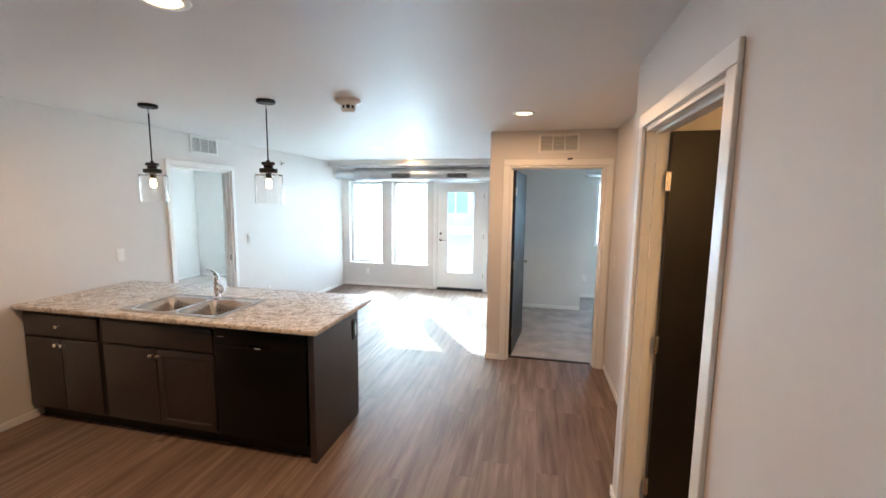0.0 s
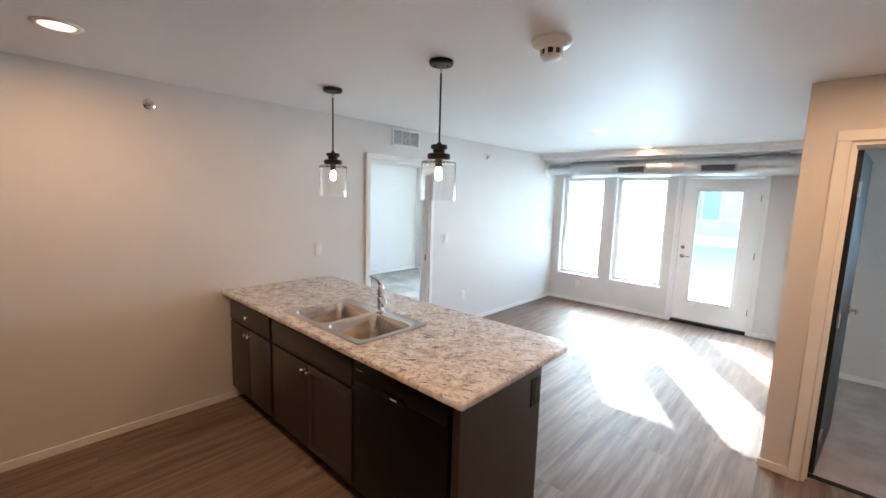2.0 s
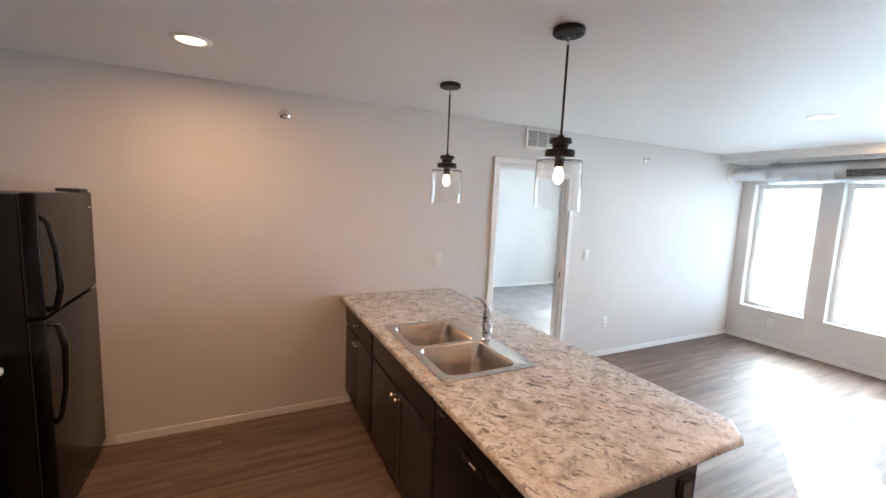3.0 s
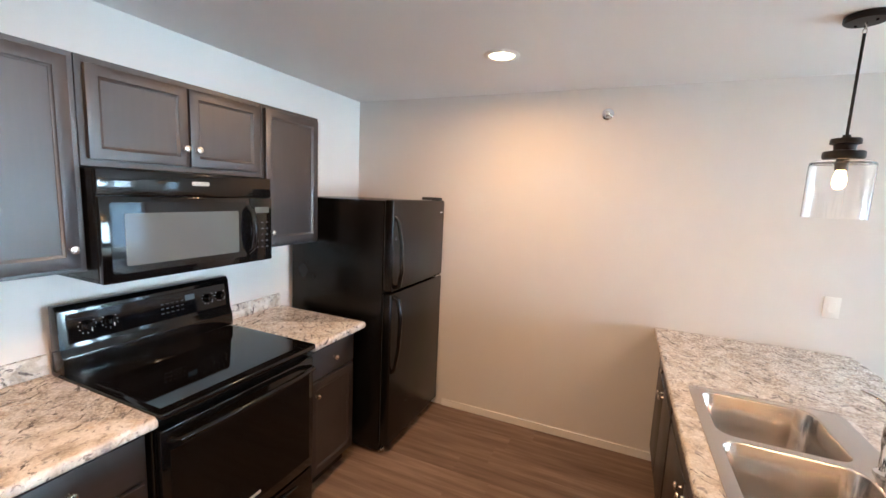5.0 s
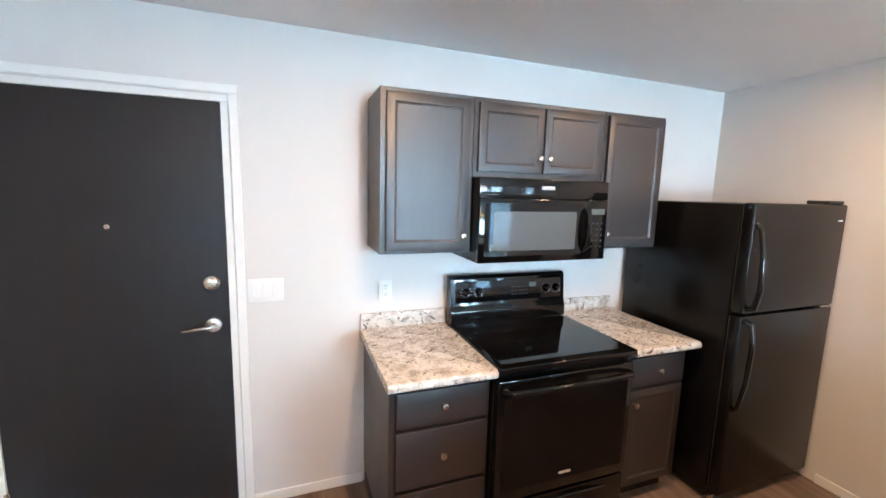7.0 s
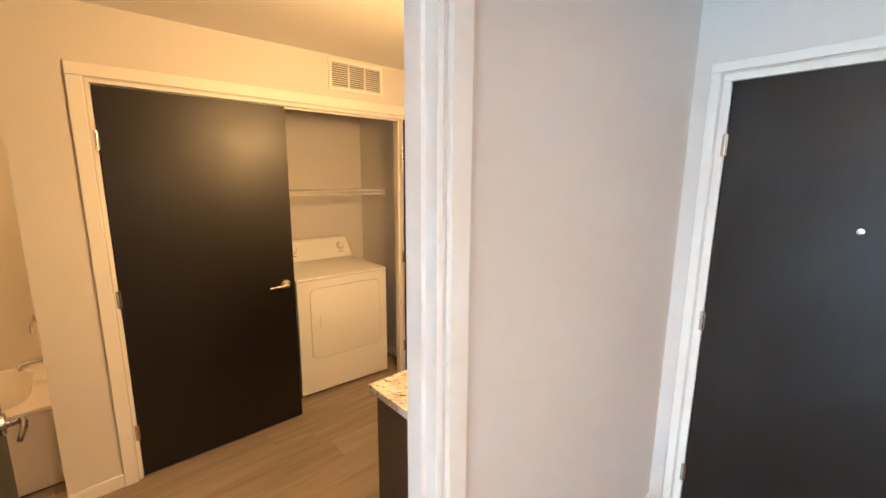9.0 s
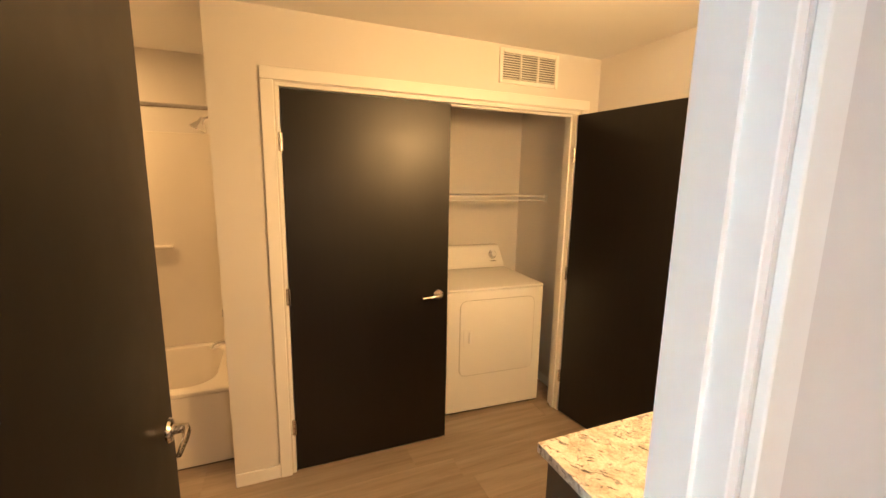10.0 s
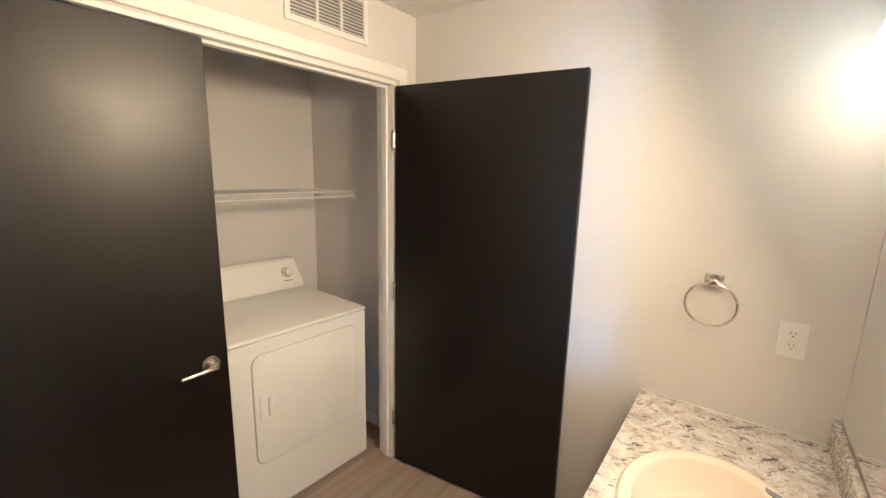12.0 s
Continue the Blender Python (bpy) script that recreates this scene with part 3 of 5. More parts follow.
pd = thing("patio_door", ((WD[0] + WD[1]) / 2, YF, 0), "white full-lite patio door, shut", "door")
px0, px1 = WD[0] + 0.035, WD[1] - 0.035
gx0, gx1, gz0, gz1 = -1.372, -0.855, 0.335, 1.885
ya, yb = YF + 0.015, YF + 0.06
bm = bm_new()
for a in ((px0, gx0, 0.045, 2.055), (gx1, px1, 0.045, 2.055), (gx0, gx1, 0.045, gz0), (gx0, gx1, gz1, 2.055)):
    box(bm, a[0], a[1], ya, yb, a[2], a[3])
bmesh.ops.remove_doubles(bm, verts=bm.verts, dist=1e-5)
pleaf = part("leaf", bm, TRIM, pd)
bm = bm_new()
b0 = 0.028
for a in ((gx0 - b0, gx0 + 0.012, gz0 - b0, gz1 + b0), (gx1 - 0.012, gx1 + b0, gz0 - b0, gz1 + b0), (gx0 + 0.012, gx1 - 0.012, gz0 - b0, gz0 + 0.012), (gx0 + 0.012, gx1 - 0.012, gz1 - 0.012, gz1 + b0)):
    box(bm, a[0], a[1], ya - 0.010, ya + 0.004, a[2], a[3], 0.004)
part("lite_frame", bm, TRIM, pleaf)
bm = bm_new()
box(bm, gx0, gx1, ya + 0.02, ya + 0.026, gz0, gz1)
pane = part("pane", bm, PANE, pleaf)
pane.visible_shadow = False
for z, rr in ((1.09, 0.027), (0.965, 0.03)):
    bm = bm_new()
    m = Matrix.Translation((px0 + 0.062, ya, z)) @ Matrix.Rotation(radians(90), 4, "X")
    lathe(bm, [(0, 0), (rr, 0), (rr, 0.004), (rr - 0.005, 0.012), (0.012, 0.014), (0.011, 0.03), (0, 0.031)], m, 20)
    if z < 1:
        tube(bm, [(px0 + 0.062, ya - 0.03, z), (px0 + 0.09, ya - 0.042, z), (px0 + 0.165, ya - 0.040, z - 0.004)], 0.007, 8)
    part("lever_handle" if z < 1 else "deadbolt", bm, NICKEL, pleaf, "satin nickel")
for z in (0.3, 1.05, 1.80):
    hinge(pleaf, px1 + 0.003, ya - 0.002, z)
bm = bm_new()
for a in ((WD[0], px0 - 0.003, 0, 2.06), (px1 + 0.003, WD[1], 0, 2.06), (WD[0], WD[1], 2.06, WD[3])):
    box(bm, a[0], a[1], YF + 0.001, YF + 0.168, a[2], a[3], 0.002)
structure("jamb_patio", bm, TRIM, "white patio door frame", "trim")
casing("trim_patio", "x", YF, -1, WD[0] + 0.012, WD[1] - 0.012, WD[3] - 0.012, 0.052)
bm = bm_new()
box(bm, WD[0] + 0.03, WD[1] - 0.03, YF - 0.03, YF + 0.16, -0.008, 0.038, 0.006)
structure("threshold_patio", bm, BRONZE, "dark bronze threshold under the patio door", "threshold")

# ---- cabinets ----


def knob(parent, x, y, z, side):
    bm = bm_new()
    m = Matrix.Translation((x, y, z)) @ Matrix.Rotation(radians(-90 * side), 4, "X")
    lathe(bm, [(0, 0), (0.0085, 0), (0.0065, 0.006), (0.006, 0.011), (0.013, 0.017), (0.0155, 0.022), (0.0135, 0.027), (0.005, 0.030), (0, 0.030)], m, 18)
    return part("knob", bm, NICKEL, parent, "satin nickel knob")


def front(name, parent, x0, x1, z0, z1, y, side, mat, frame_w=0.055, recess=0.008):
    """A drawer or door front that stands out from the plane y; frame_w 0 leaves it a plain slab."""
    th = 0.019
    b = bmesh.new()
    bmesh.ops.create_cube(b, size=1.0)
    for v in b.verts:
        v.co = Vector(((x0 + x1) / 2 + v.co.x * (x1 - x0), y + side * (th / 2 + v.co.y * th), (z0 + z1) / 2 + v.co.z * (z1 - z0)))
    bmesh.ops.recalc_face_normals(b, faces=b.faces)
    bmesh.ops.bevel(b, geom=list(b.edges), offset=0.003, segments=2, profile=0.5, affect="EDGES")
    if frame_w:
        f = max((f for f in b.faces if f.normal.y * side > 0.9), key=lambda f: f.calc_area())
        bmesh.ops.inset_region(b, faces=[f], thickness=frame_w, depth=0)
        bmesh.ops.inset_region(b, faces=[f], thickness=0.006, depth=-recess * 0.55)
        bmesh.ops.inset_region(b, faces=[f], thickness=0.005, depth=-recess * 0.1)
        bmesh.ops.inset_region(b, faces=[f], thickness=0.004, depth=-recess * 0.35)
    bm = join(bm_new(), b)
    return part(name, bm, mat, parent)


def carcass(parent, x0, x1, y_back, y_front, z0, z1, toe=0.0, hollow=False):
    """A cabinet box with a face frame; with toe, its foot is set back in shadow; hollow leaves room for a bowl."""
    ya, yb = sorted((y_back, y_front))
    bm = bm_new()
    if hollow:
        t = 0.018
        for a in ((x0, x0 + t, ya, yb, z0 + toe, z1), (x1 - t, x1, ya, yb, z0 + toe, z1), (x0 + t, x1 - t, ya, ya + t, z0 + toe, z1), (x0 + t, x1 - t, yb - t, yb, z0 + toe, z1), (x0 + t, x1 - t, ya + t, yb - t, z0 + toe, z0 + toe + t)):
            box(bm, *a)
    else:
        box(bm, x0, x1, ya, yb, z0 + toe, z1, 0.0015)
    body = part("body", bm, CABINET, parent)
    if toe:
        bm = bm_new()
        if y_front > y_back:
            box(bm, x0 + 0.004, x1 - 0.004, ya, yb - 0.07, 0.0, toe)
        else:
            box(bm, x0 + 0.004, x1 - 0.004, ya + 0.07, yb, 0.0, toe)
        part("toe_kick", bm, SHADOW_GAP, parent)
    return body


PF = 2.626       # peninsula, face frame
PB = 3.270       # peninsula, back
cab = thing("base_cabinet", (-3.15, 2.98, 0), "dark grey stained base cabinet with a drawer over two doors", "cabinet", "peninsula cabinets")
carcass(cab, XL + 0.003, -2.782, PB, PF, 0, 0.883, 0.105)
d = front("drawer", cab, -3.495, -2.80, 0.690, 0.848, PF, -1, CABINET_X, 0.0)
knob(d, -3.15, PF - 0.019, 0.769, -1)
for x0, x1, kx in ((-3.495, -3.152, -3.178), (-3.144, -2.80, -3.118)):
    d = front("door", cab, x0, x1, 0.125, 0.672, PF, -1, CABINET)
    knob(d, kx, PF - 0.019, 0.630, -1)
cab = thing("sink_cabinet", (-2.29, 2.98, 0), "dark grey stained sink base with a false drawer front", "cabinet", "peninsula cabinets")
carcass(cab, -2.778, -1.812, PB, PF, 0, 0.883, 0.105, True)
front("false_drawer", cab, -2.755, -1.832, 0.690, 0.848, PF, -1, CABINET_X, 0.0)
for x0, x1, kx in ((-2.755, -2.297, -2.325), (-2.289, -1.832, -2.262)):
    d = front("door", cab, x0, x1, 0.125, 0.672, PF, -1, CABINET)
    knob(d, kx, PF - 0.019, 0.630, -1)

dw = thing("dishwasher", (-1.47, 2.98, 0), "black dishwasher with a recessed handle under the counter", "dishwasher")
bm = bm_new()
box(bm, -1.806, -1.140, PF + 0.005, PB, 0.105, 0.872, 0.003)
part("body", bm, BLACK_TEX, dw)
bm = bm_new()
box(bm, -1.803, -1.143, PF - 0.024, PF + 0.003, 0.125, 0.752, 0.006, 2)
part("door", bm, BLACK_SATIN, dw)
bm = bm_new()
box(bm, -1.803, -1.143, PF - 0.028, PF + 0.003, 0.757, 0.870, 0.006, 2)
panel = part("control_panel", bm, BLACK_SATIN, dw)
bm = bm_new()
slab(bm, rounded(-1.555, -1.395, 0.742, 0.778, 0.015), 0, 0.004, (), 0.0015, 2, Matrix.Translation((0, PF - 0.028, 0)) @ Matrix.Rotation(radians(90), 4, "X"))
part("handle_pocket", bm, BLACK_GLASS, panel)
bm = bm_new()
box(bm, -1.50, -1.455, PF - 0.034, PF - 0.0285, 0.752, 0.760, 0.002)
part("badge", bm, LEGEND, panel)
bm = bm_new()
for k in range(4):
    box(bm, -1.775 + k * 0.013, -1.767 + k * 0.013, PF - 0.0288, PF - 0.0278, 0.812, 0.816)
part("legend", bm, LEGEND, panel)
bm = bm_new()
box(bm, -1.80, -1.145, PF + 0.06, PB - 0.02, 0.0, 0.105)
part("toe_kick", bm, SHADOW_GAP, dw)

bm = bm_new()
box(bm, -1.134, -1.092, PF - 0.004, PB + 0.012, 0.0, 0.878, 0.002)
single("end_panel", bm, CABINET, "dark grey stained end panel of the peninsula", "panel")
bm = bm_new()
box(bm, XL + 0.014, -1.136, PB + 0.0015, PB + 0.012, 0.0, 0.878, 0.001)
single("back_panel", bm, CABINET, "dark grey stained back panel of the peninsula", "panel")

SINK = (-2.635, -1.80, 2.632, 3.155)
bm = bm_new()
out = [(XL + 0.002, 2.558), (-1.055, 2.558)] + [(-1.055 + 0.02 * math.sin(radians(a)), 2.578 - 0.02 * math.cos(radians(a))) for a in range(15, 91, 15)] + [(-1.035, 3.44), (-1.125, 3.535), (XL + 0.002, 3.535)]
slab(bm, out, 0.884, 0.920, [rounded(SINK[0] + 0.02, SINK[1] - 0.02, SINK[2] + 0.02, SINK[3] - 0.02, 0.03)], 0.011, 4)
single("peninsula_countertop", bm, GRANITE, "pale granite-look laminate countertop with a rounded edge", "countertop")


def bowl(bm, x0, x1, y0, y1, z1, depth, r):
    """An open bowl with rounded corners, tapered sides and a dished bottom."""
    b = bmesh.new()
    rings = []
    for inset, z, rr in ((0, z1, r), (0.004, z1 - 0.006, r), (0.012, z1 - depth * 0.75, r), (0.022, z1 - depth * 0.95, r), (0.055, z1 - depth, r * 0.8)):
        rings.append([b.verts.new((x, y, z)) for x, y in rounded(x0 + inset, x1 - inset, y0 + inset, y1 - inset, rr, 6)])
    n = len(rings[0])
    for a, c in zip(rings, rings[1:]):
        for i in range(n):
            b.faces.new((a[i], a[(i + 1) % n], c[(i + 1) % n], c[i]))
    b.faces.new(rings[-1])
    bmesh.ops.recalc_face_normals(b, faces=b.faces)
    bmesh.ops.reverse_faces(b, faces=b.faces)
    return join(bm, b)


sink = thing("kitchen_sink", (-2.22, 2.9, 0.92), "brushed stainless double-bowl drop-in sink in the countertop", "sink")
B1, B2 = (-2.595, -2.235, 2.675, 3.055), (-2.205, -1.84, 2.675, 3.055)
bm = bm_new()
slab(bm, rounded(*SINK, 0.03), 0.9205, 0.9265, [rounded(*B1, 0.055, 6), rounded(*B2, 0.055, 6)], 0.003, 2)
part("rim", bm, STEEL, sink)
for bb in (B1, B2):
    bm = bm_new()
    bowl(bm, *bb, 0.9255, 0.175, 0.055)
    bw = part("bowl", bm, STEEL, sink)
    bm = bm_new()
    cx, cy = (bb[0] + bb[1]) / 2, (bb[2] + bb[3]) / 2 + 0.04
    lathe(bm, [(0, 0.001), (0.030, 0.001), (0.036, 0.004), (0.044, 0.004), (0.046, 0.0), (0, 0.0)], Matrix.Translation((cx, cy, 0.7512)), 20)
    part("drain", bm, CHROME, bw)

faucet = thing("kitchen_faucet", (-2.215, 3.105, 0.9265), "polished chrome single-lever faucet on the sink rim", "faucet")
fx, fy, fz = -2.215, 3.105, 0.9265
bm = bm_new()
lathe(bm, [(0, 0), (0.030, 0), (0.030, 0.005), (0.025, 0.011), (0.021, 0.018), (0.020, 0.070), (0.023, 0.085), (0.0245, 0.112), (0.0235, 0.116), (0.0235, 0.120), (0.0245, 0.123), (0.024, 0.155), (0.020, 0.178), (0.013, 0.190), (0, 0.194)], Matrix.Translation((fx, fy, fz)), 28)
part("body", bm, CHROME, faucet)
bm = bm_new()
tube(bm, [(fx + 0.004, fy - 0.002, fz + 0.085), (fx + 0.030, fy - 0.012, fz + 0.098), (fx + 0.060, fy - 0.026, fz + 0.094), (fx + 0.080, fy - 0.036, fz + 0.078), (fx + 0.086, fy - 0.040, fz + 0.058)], 0.016, 16, radii=[0.016, 0.0185, 0.0205, 0.0205, 0.017])
part("spout", bm, CHROME, faucet)
bm = bm_new()
tube(bm, [(fx, fy + 0.002, fz + 0.172), (fx - 0.001, fy - 0.004, fz + 0.196), (fx - 0.004, fy - 0.018, fz + 0.216), (fx - 0.008, fy - 0.040, fz + 0.232), (fx - 0.012, fy - 0.064, fz + 0.242), (fx - 0.016, fy - 0.086, fz + 0.247)], 0.01, 12, radii=[0.018, 0.015, 0.0105, 0.0072, 0.0055, 0.0035])
part("lever", bm, CHROME, faucet)

# end panel outlet
op = thing("outlet", (-1.09, 3.222, 0.726), "dark outlet plate on the peninsula end panel", "outlet")
bm = bm_new()
box(bm, -1.0915, -1.085, 3.178, 3.268, 0.650, 0.800, 0.002)
part("plate", bm, BRONZE, op)
bm = bm_new()
box(bm, -1.0855, -1.081, 3.203, 3.243, 0.672, 0.778, 0.002)
part("receptacle", bm, GREY_MESH, op)


def plate(name, label, m, w, h, kind="outlet", n=1, cat="outlet"):
    """A wall plate; m puts its middle on the wall, with y the way out of the wall."""
    o = thing(name, (0, 0, 0), label, cat)
    bm = bm_new()
    box(bm, -w / 2, w / 2, 0.0005, 0.006, -h / 2, h / 2, 0.0025, 2)
    p = part("plate", bm, PLASTIC, o)
    for k in range(n):
        cx = (k - (n - 1) / 2) * 0.046
        if kind == "switch":
            bm = bm_new()
            box(bm, cx - 0.0165, cx + 0.0165, 0.005, 0.0085, -0.033, 0.033, 0.0015)
            part("rocker", bm, PLASTIC, o)
        else:
            for z in (0.021, -0.021):
                bm = bm_new()
                slab(bm, rounded(-0.017, 0.017, -0.0155, 0.0155, 0.008), 0.005, 0.0085, (), 0.001, 1, Matrix.Translation((cx, 0, z)) @ Matrix.Rotation(radians(90), 4, "X") @ Matrix.Scale(-1, 4, (0, 0, 1)))
                bmesh.ops.recalc_face_normals(bm, faces=bm.faces)
                rc = part("receptacle", bm, PLASTIC, o)
                bm = bm_new()
                for sx in (-0.0065, 0.0065):
                    box(bm, cx + sx - 0.001, cx + sx + 0.001, 0.0084, 0.009, z + 0.001, z + 0.009)
                lathe(bm, [(0, 0), (0.0025, 0), (0.0025, 0.0006), (0, 0.0006)], Matrix.Translation((cx, 0.0084, z - 0.007)) @ Matrix.Rotation(radians(-90), 4, "X"), 8)
                part("slots", bm, SOCKET, rc)
    o.matrix_world = m
    return o


WALL_IN_X = lambda y, z: local((XL, y, z), -90)
plate("light_switch", "white rocker switch on the greige wall by the peninsula", WALL_IN_X(3.412, 1.182), 0.075, 0.118, "switch", 1, "switch")
plate("light_switch", "white rocker switch on the wall beside the side room door", WALL_IN_X(5.19, 1.182), 0.075, 0.118, "switch", 1, "switch")
plate("outlet", "white duplex outlet low on the living room wall", WALL_IN_X(5.56, 0.40), 0.072, 0.116)
plate("light_switch", "wide white switch plate beside the entry door", local((-0.472, YW, 1.163)), 0.165, 0.118, "switch", 3, "switch")
plate("outlet", "white duplex outlet over the kitchen backsplash", local((-1.075, YW, 1.125)), 0.075, 0.118)
plate("outlet", "white duplex outlet under the living room window", local((-3.0, YF, 0.30), 180), 0.072, 0.116)
plate("outlet", "white outlet beside the bathroom vanity mirror", local((1.02, YB, 1.147)), 0.078, 0.122)
plate("outlet", "white outlet low on the bedroom wall", local((1.16, YF, 0.36), 180), 0.072, 0.116)
plate("light_switch", "white rocker switch on the passage wall", local((X2, 4.45, 1.165), 90), 0.075, 0.118, "switch", 1, "switch")

# ---- kitchen wall ----
CF = 0.862        # base cabinets, face frame
cab = thing("base_cabinet", (-1.19, 0.55, 0), "grey stained base cabinet with three drawers", "cabinet", "range cabinets")
carcass(cab, -1.418, -0.957, YW + 0.002, CF, 0, 0.878, 0.105)
for z0, z1 in ((0.692, 0.848), (0.408, 0.672), (0.125, 0.388)):
    d = front("drawer", cab, -1.402, -0.985, z0, z1, CF, 1, CABINET_X, 0.0)
    knob(d, -1.193, CF + 0.019, (z0 + z1) / 2 + 0.005, 1)
cab = thing("base_cabinet", (-2.4, 0.55, 0), "narrow grey stained base cabinet with a drawer over one door", "cabinet", "range cabinets")
carcass(cab, -2.612, -2.205, YW + 0.002, CF, 0, 0.878, 0.105)
d = front("drawer", cab, -2.592, -2.225, 0.692, 0.848, CF, 1, CABINET_X, 0.0)
knob(d, -2.408, CF + 0.019, 0.770, 1)
d = front("door", cab, -2.592, -2.225, 0.125, 0.672, CF, 1, CABINET)
knob(d, -2.258, CF + 0.019, 0.600, 1)
for x0, x1, lab in ((-1.421, -0.937, "pale granite-look laminate countertop beside the range"), (-2.635, -2.197, "short granite-look laminate countertop between range and refrigerator")):
    bm = bm_new()
    slab(bm, [(x0, YW + 0.001), (x1, YW + 0.001), (x1, 0.935), (x0, 0.935)], 0.880, 0.920, (), 0.0)
    bmesh.ops.bevel(bm, geom=[e for e in bm.edges if all(v.co.y > 0.93 for v in e.verts) and abs(e.verts[0].co.z - e.verts[1].co.z) < 1e-4], offset=0.014, segments=4, profile=0.5, affect="EDGES")
    top = thing("countertop", ((x0 + x1) / 2, 0.6, 0.88), lab, "countertop")
    part("slab", bm, GRANITE, top)
    bm = bm_new()
    box(bm, x0, x1, YW + 0.001, YW + 0.021, 0.9202, 1.003, 0.004, 2)
    part("backsplash", bm, GRANITE, top)

UB, UF = YW + 0.002, 0.553
up = thing("wall_cabinet", (-1.2, 0.4, 1.378), "tall grey stained wall cabinet with one recessed-panel door", "cabinet", "wall cabinets")
carcass(up, -1.4315, -0.977, UB, UF, 1.378, 2.128)
d = front("door", up, -1.408, -1.003, 1.395, 2.108, UF, 1, CABINET, 0.052)
knob(d, -1.382, UF + 0.019, 1.462, 1)
up = thing("wall_cabinet", (-1.82, 0.4, 1.76), "short grey stained wall cabinet with two doors over the microwave", "cabinet", "wall cabinets")
carcass(up, -2.2135, -1.4335, UB, UF, 1.752, 2.128)
for x0, x1, kx in ((-1.818, -1.455, -1.795), (-2.192, -1.826, -1.850)):
    d = front("door", up, x0, x1, 1.778, 2.104, UF, 1, CABINET, 0.05)
    knob(d, kx, UF + 0.019, 1.852, 1)
up = thing("wall_cabinet", (-2.43, 0.4, 1.378), "grey stained wall cabinet beside the refrigerator", "cabinet", "wall cabinets")
carcass(up, -2.645, -2.2155, UB, UF, 1.378, 2.128)
d = front("door", up, -2.628, -2.232, 1.395, 2.108, UF, 1, CABINET, 0.052)
knob(d, -2.258, UF + 0.019, 1.462, 1)

# microwave
MF = 0.612
mw = thing("microwave", (-1.82, 0.42, 1.33), "black over-the-range microwave with a curved handle", "microwave")
bm = bm_new()
box(bm, -2.205, -1.438, UB, MF, 1.345, 1.747, 0.004)
part("body", bm, BLACK_TEX, mw)
bm = bm_new()
box(bm, -2.195, -1.450, UB + 0.03, MF - 0.02, 1.328, 1.345, 0.004)
part("vent_base", bm, BLACK_TEX, mw)
bm = bm_new()
box(bm, -2.205, -1.438, MF, MF + 0.018, 1.652, 1.747, 0.005, 2)
part("top_grille", bm, BLACK, mw)
bm = bm_new()
box(bm, -2.068, -1.438, MF, MF + 0.024, 1.332, 1.649, 0.006, 2)
door = part("door", bm, BLACK, mw)
bm = bm_new()
slab(bm, rounded(-2.045, -1.470, 1.365, 1.628, 0.012), 0, 0.0025, (), 0.0, 1, Matrix.Translation((0, MF + 0.024, 0)) @ Matrix.Rotation(radians(90), 4, "X") @ Matrix.Scale(-1, 4, (0, 0, 1)))
bmesh.ops.recalc_face_normals(bm, faces=bm.faces)
win = part("window", bm, BLACK_GLASS, door, "dark glass door window")
# thin slab over the glass; its pale grey stands in for a reflection
bm = bm_new()
slab(bm, rounded(-2.000, -1.515, 1.392, 1.588, 0.010), 0, 0.0015, (), 0.0, 1, Matrix.Translation((0, MF + 0.0265, 0)) @ Matrix.Rotation(radians(90), 4, "X") @ Matrix.Scale(-1, 4, (0, 0, 1)))
bmesh.ops.recalc_face_normals(bm, faces=bm.faces)
part("screen", bm, GREY_MESH, win, "perforated screen, its grey lifted for reflected light")
bm = bm_new()
box(bm, -2.205, -2.071, MF, MF + 0.022, 1.332, 1.649, 0.006, 2)
cp = part("control_panel", bm, BLACK, mw)
bm = bm_new()
box(bm, -2.185, -2.098, MF + 0.022, MF + 0.0232, 1.575, 1.605, 0.0004)
part("display", bm, DISPLAY, cp)
bm = bm_new()
box(bm, -0.006, 0.006, -0.0004, 0.0004, -0.003, 0.003)
key = mesh_of("button", bm, FAINT)
for r in range(5):
    for c in range(3):
        o = new("button", key)
        o.parent = cp
        o.location = Vector((-2.172 + c * 0.030, MF + 0.0222, 1.403 + r * 0.031)) - mw.location
bm = bm_new()
tube(bm, [(-2.055, MF + 0.022, 1.385), (-2.060, MF + 0.052, 1.41), (-2.063, MF + 0.064, 1.495), (-2.060, MF + 0.052, 1.58), (-2.055, MF + 0.022, 1.605)], 0.013, 12, radii=[0.014, 0.015, 0.0165, 0.015, 0.014])
part("handle", bm, BLACK, door)
bm = bm_new()
slab(bm, rounded(-1.862, -1.782, 1.697, 1.715, 0.008), 0, 0.0015, (), 0.0, 1, Matrix.Translation((0, MF + 0.018, 0)) @ Matrix.Rotation(radians(90), 4, "X") @ Matrix.Scale(-1, 4, (0, 0, 1)))
bmesh.ops.recalc_face_normals(bm, faces=bm.faces)
part("badge", bm, NICKEL, mw)

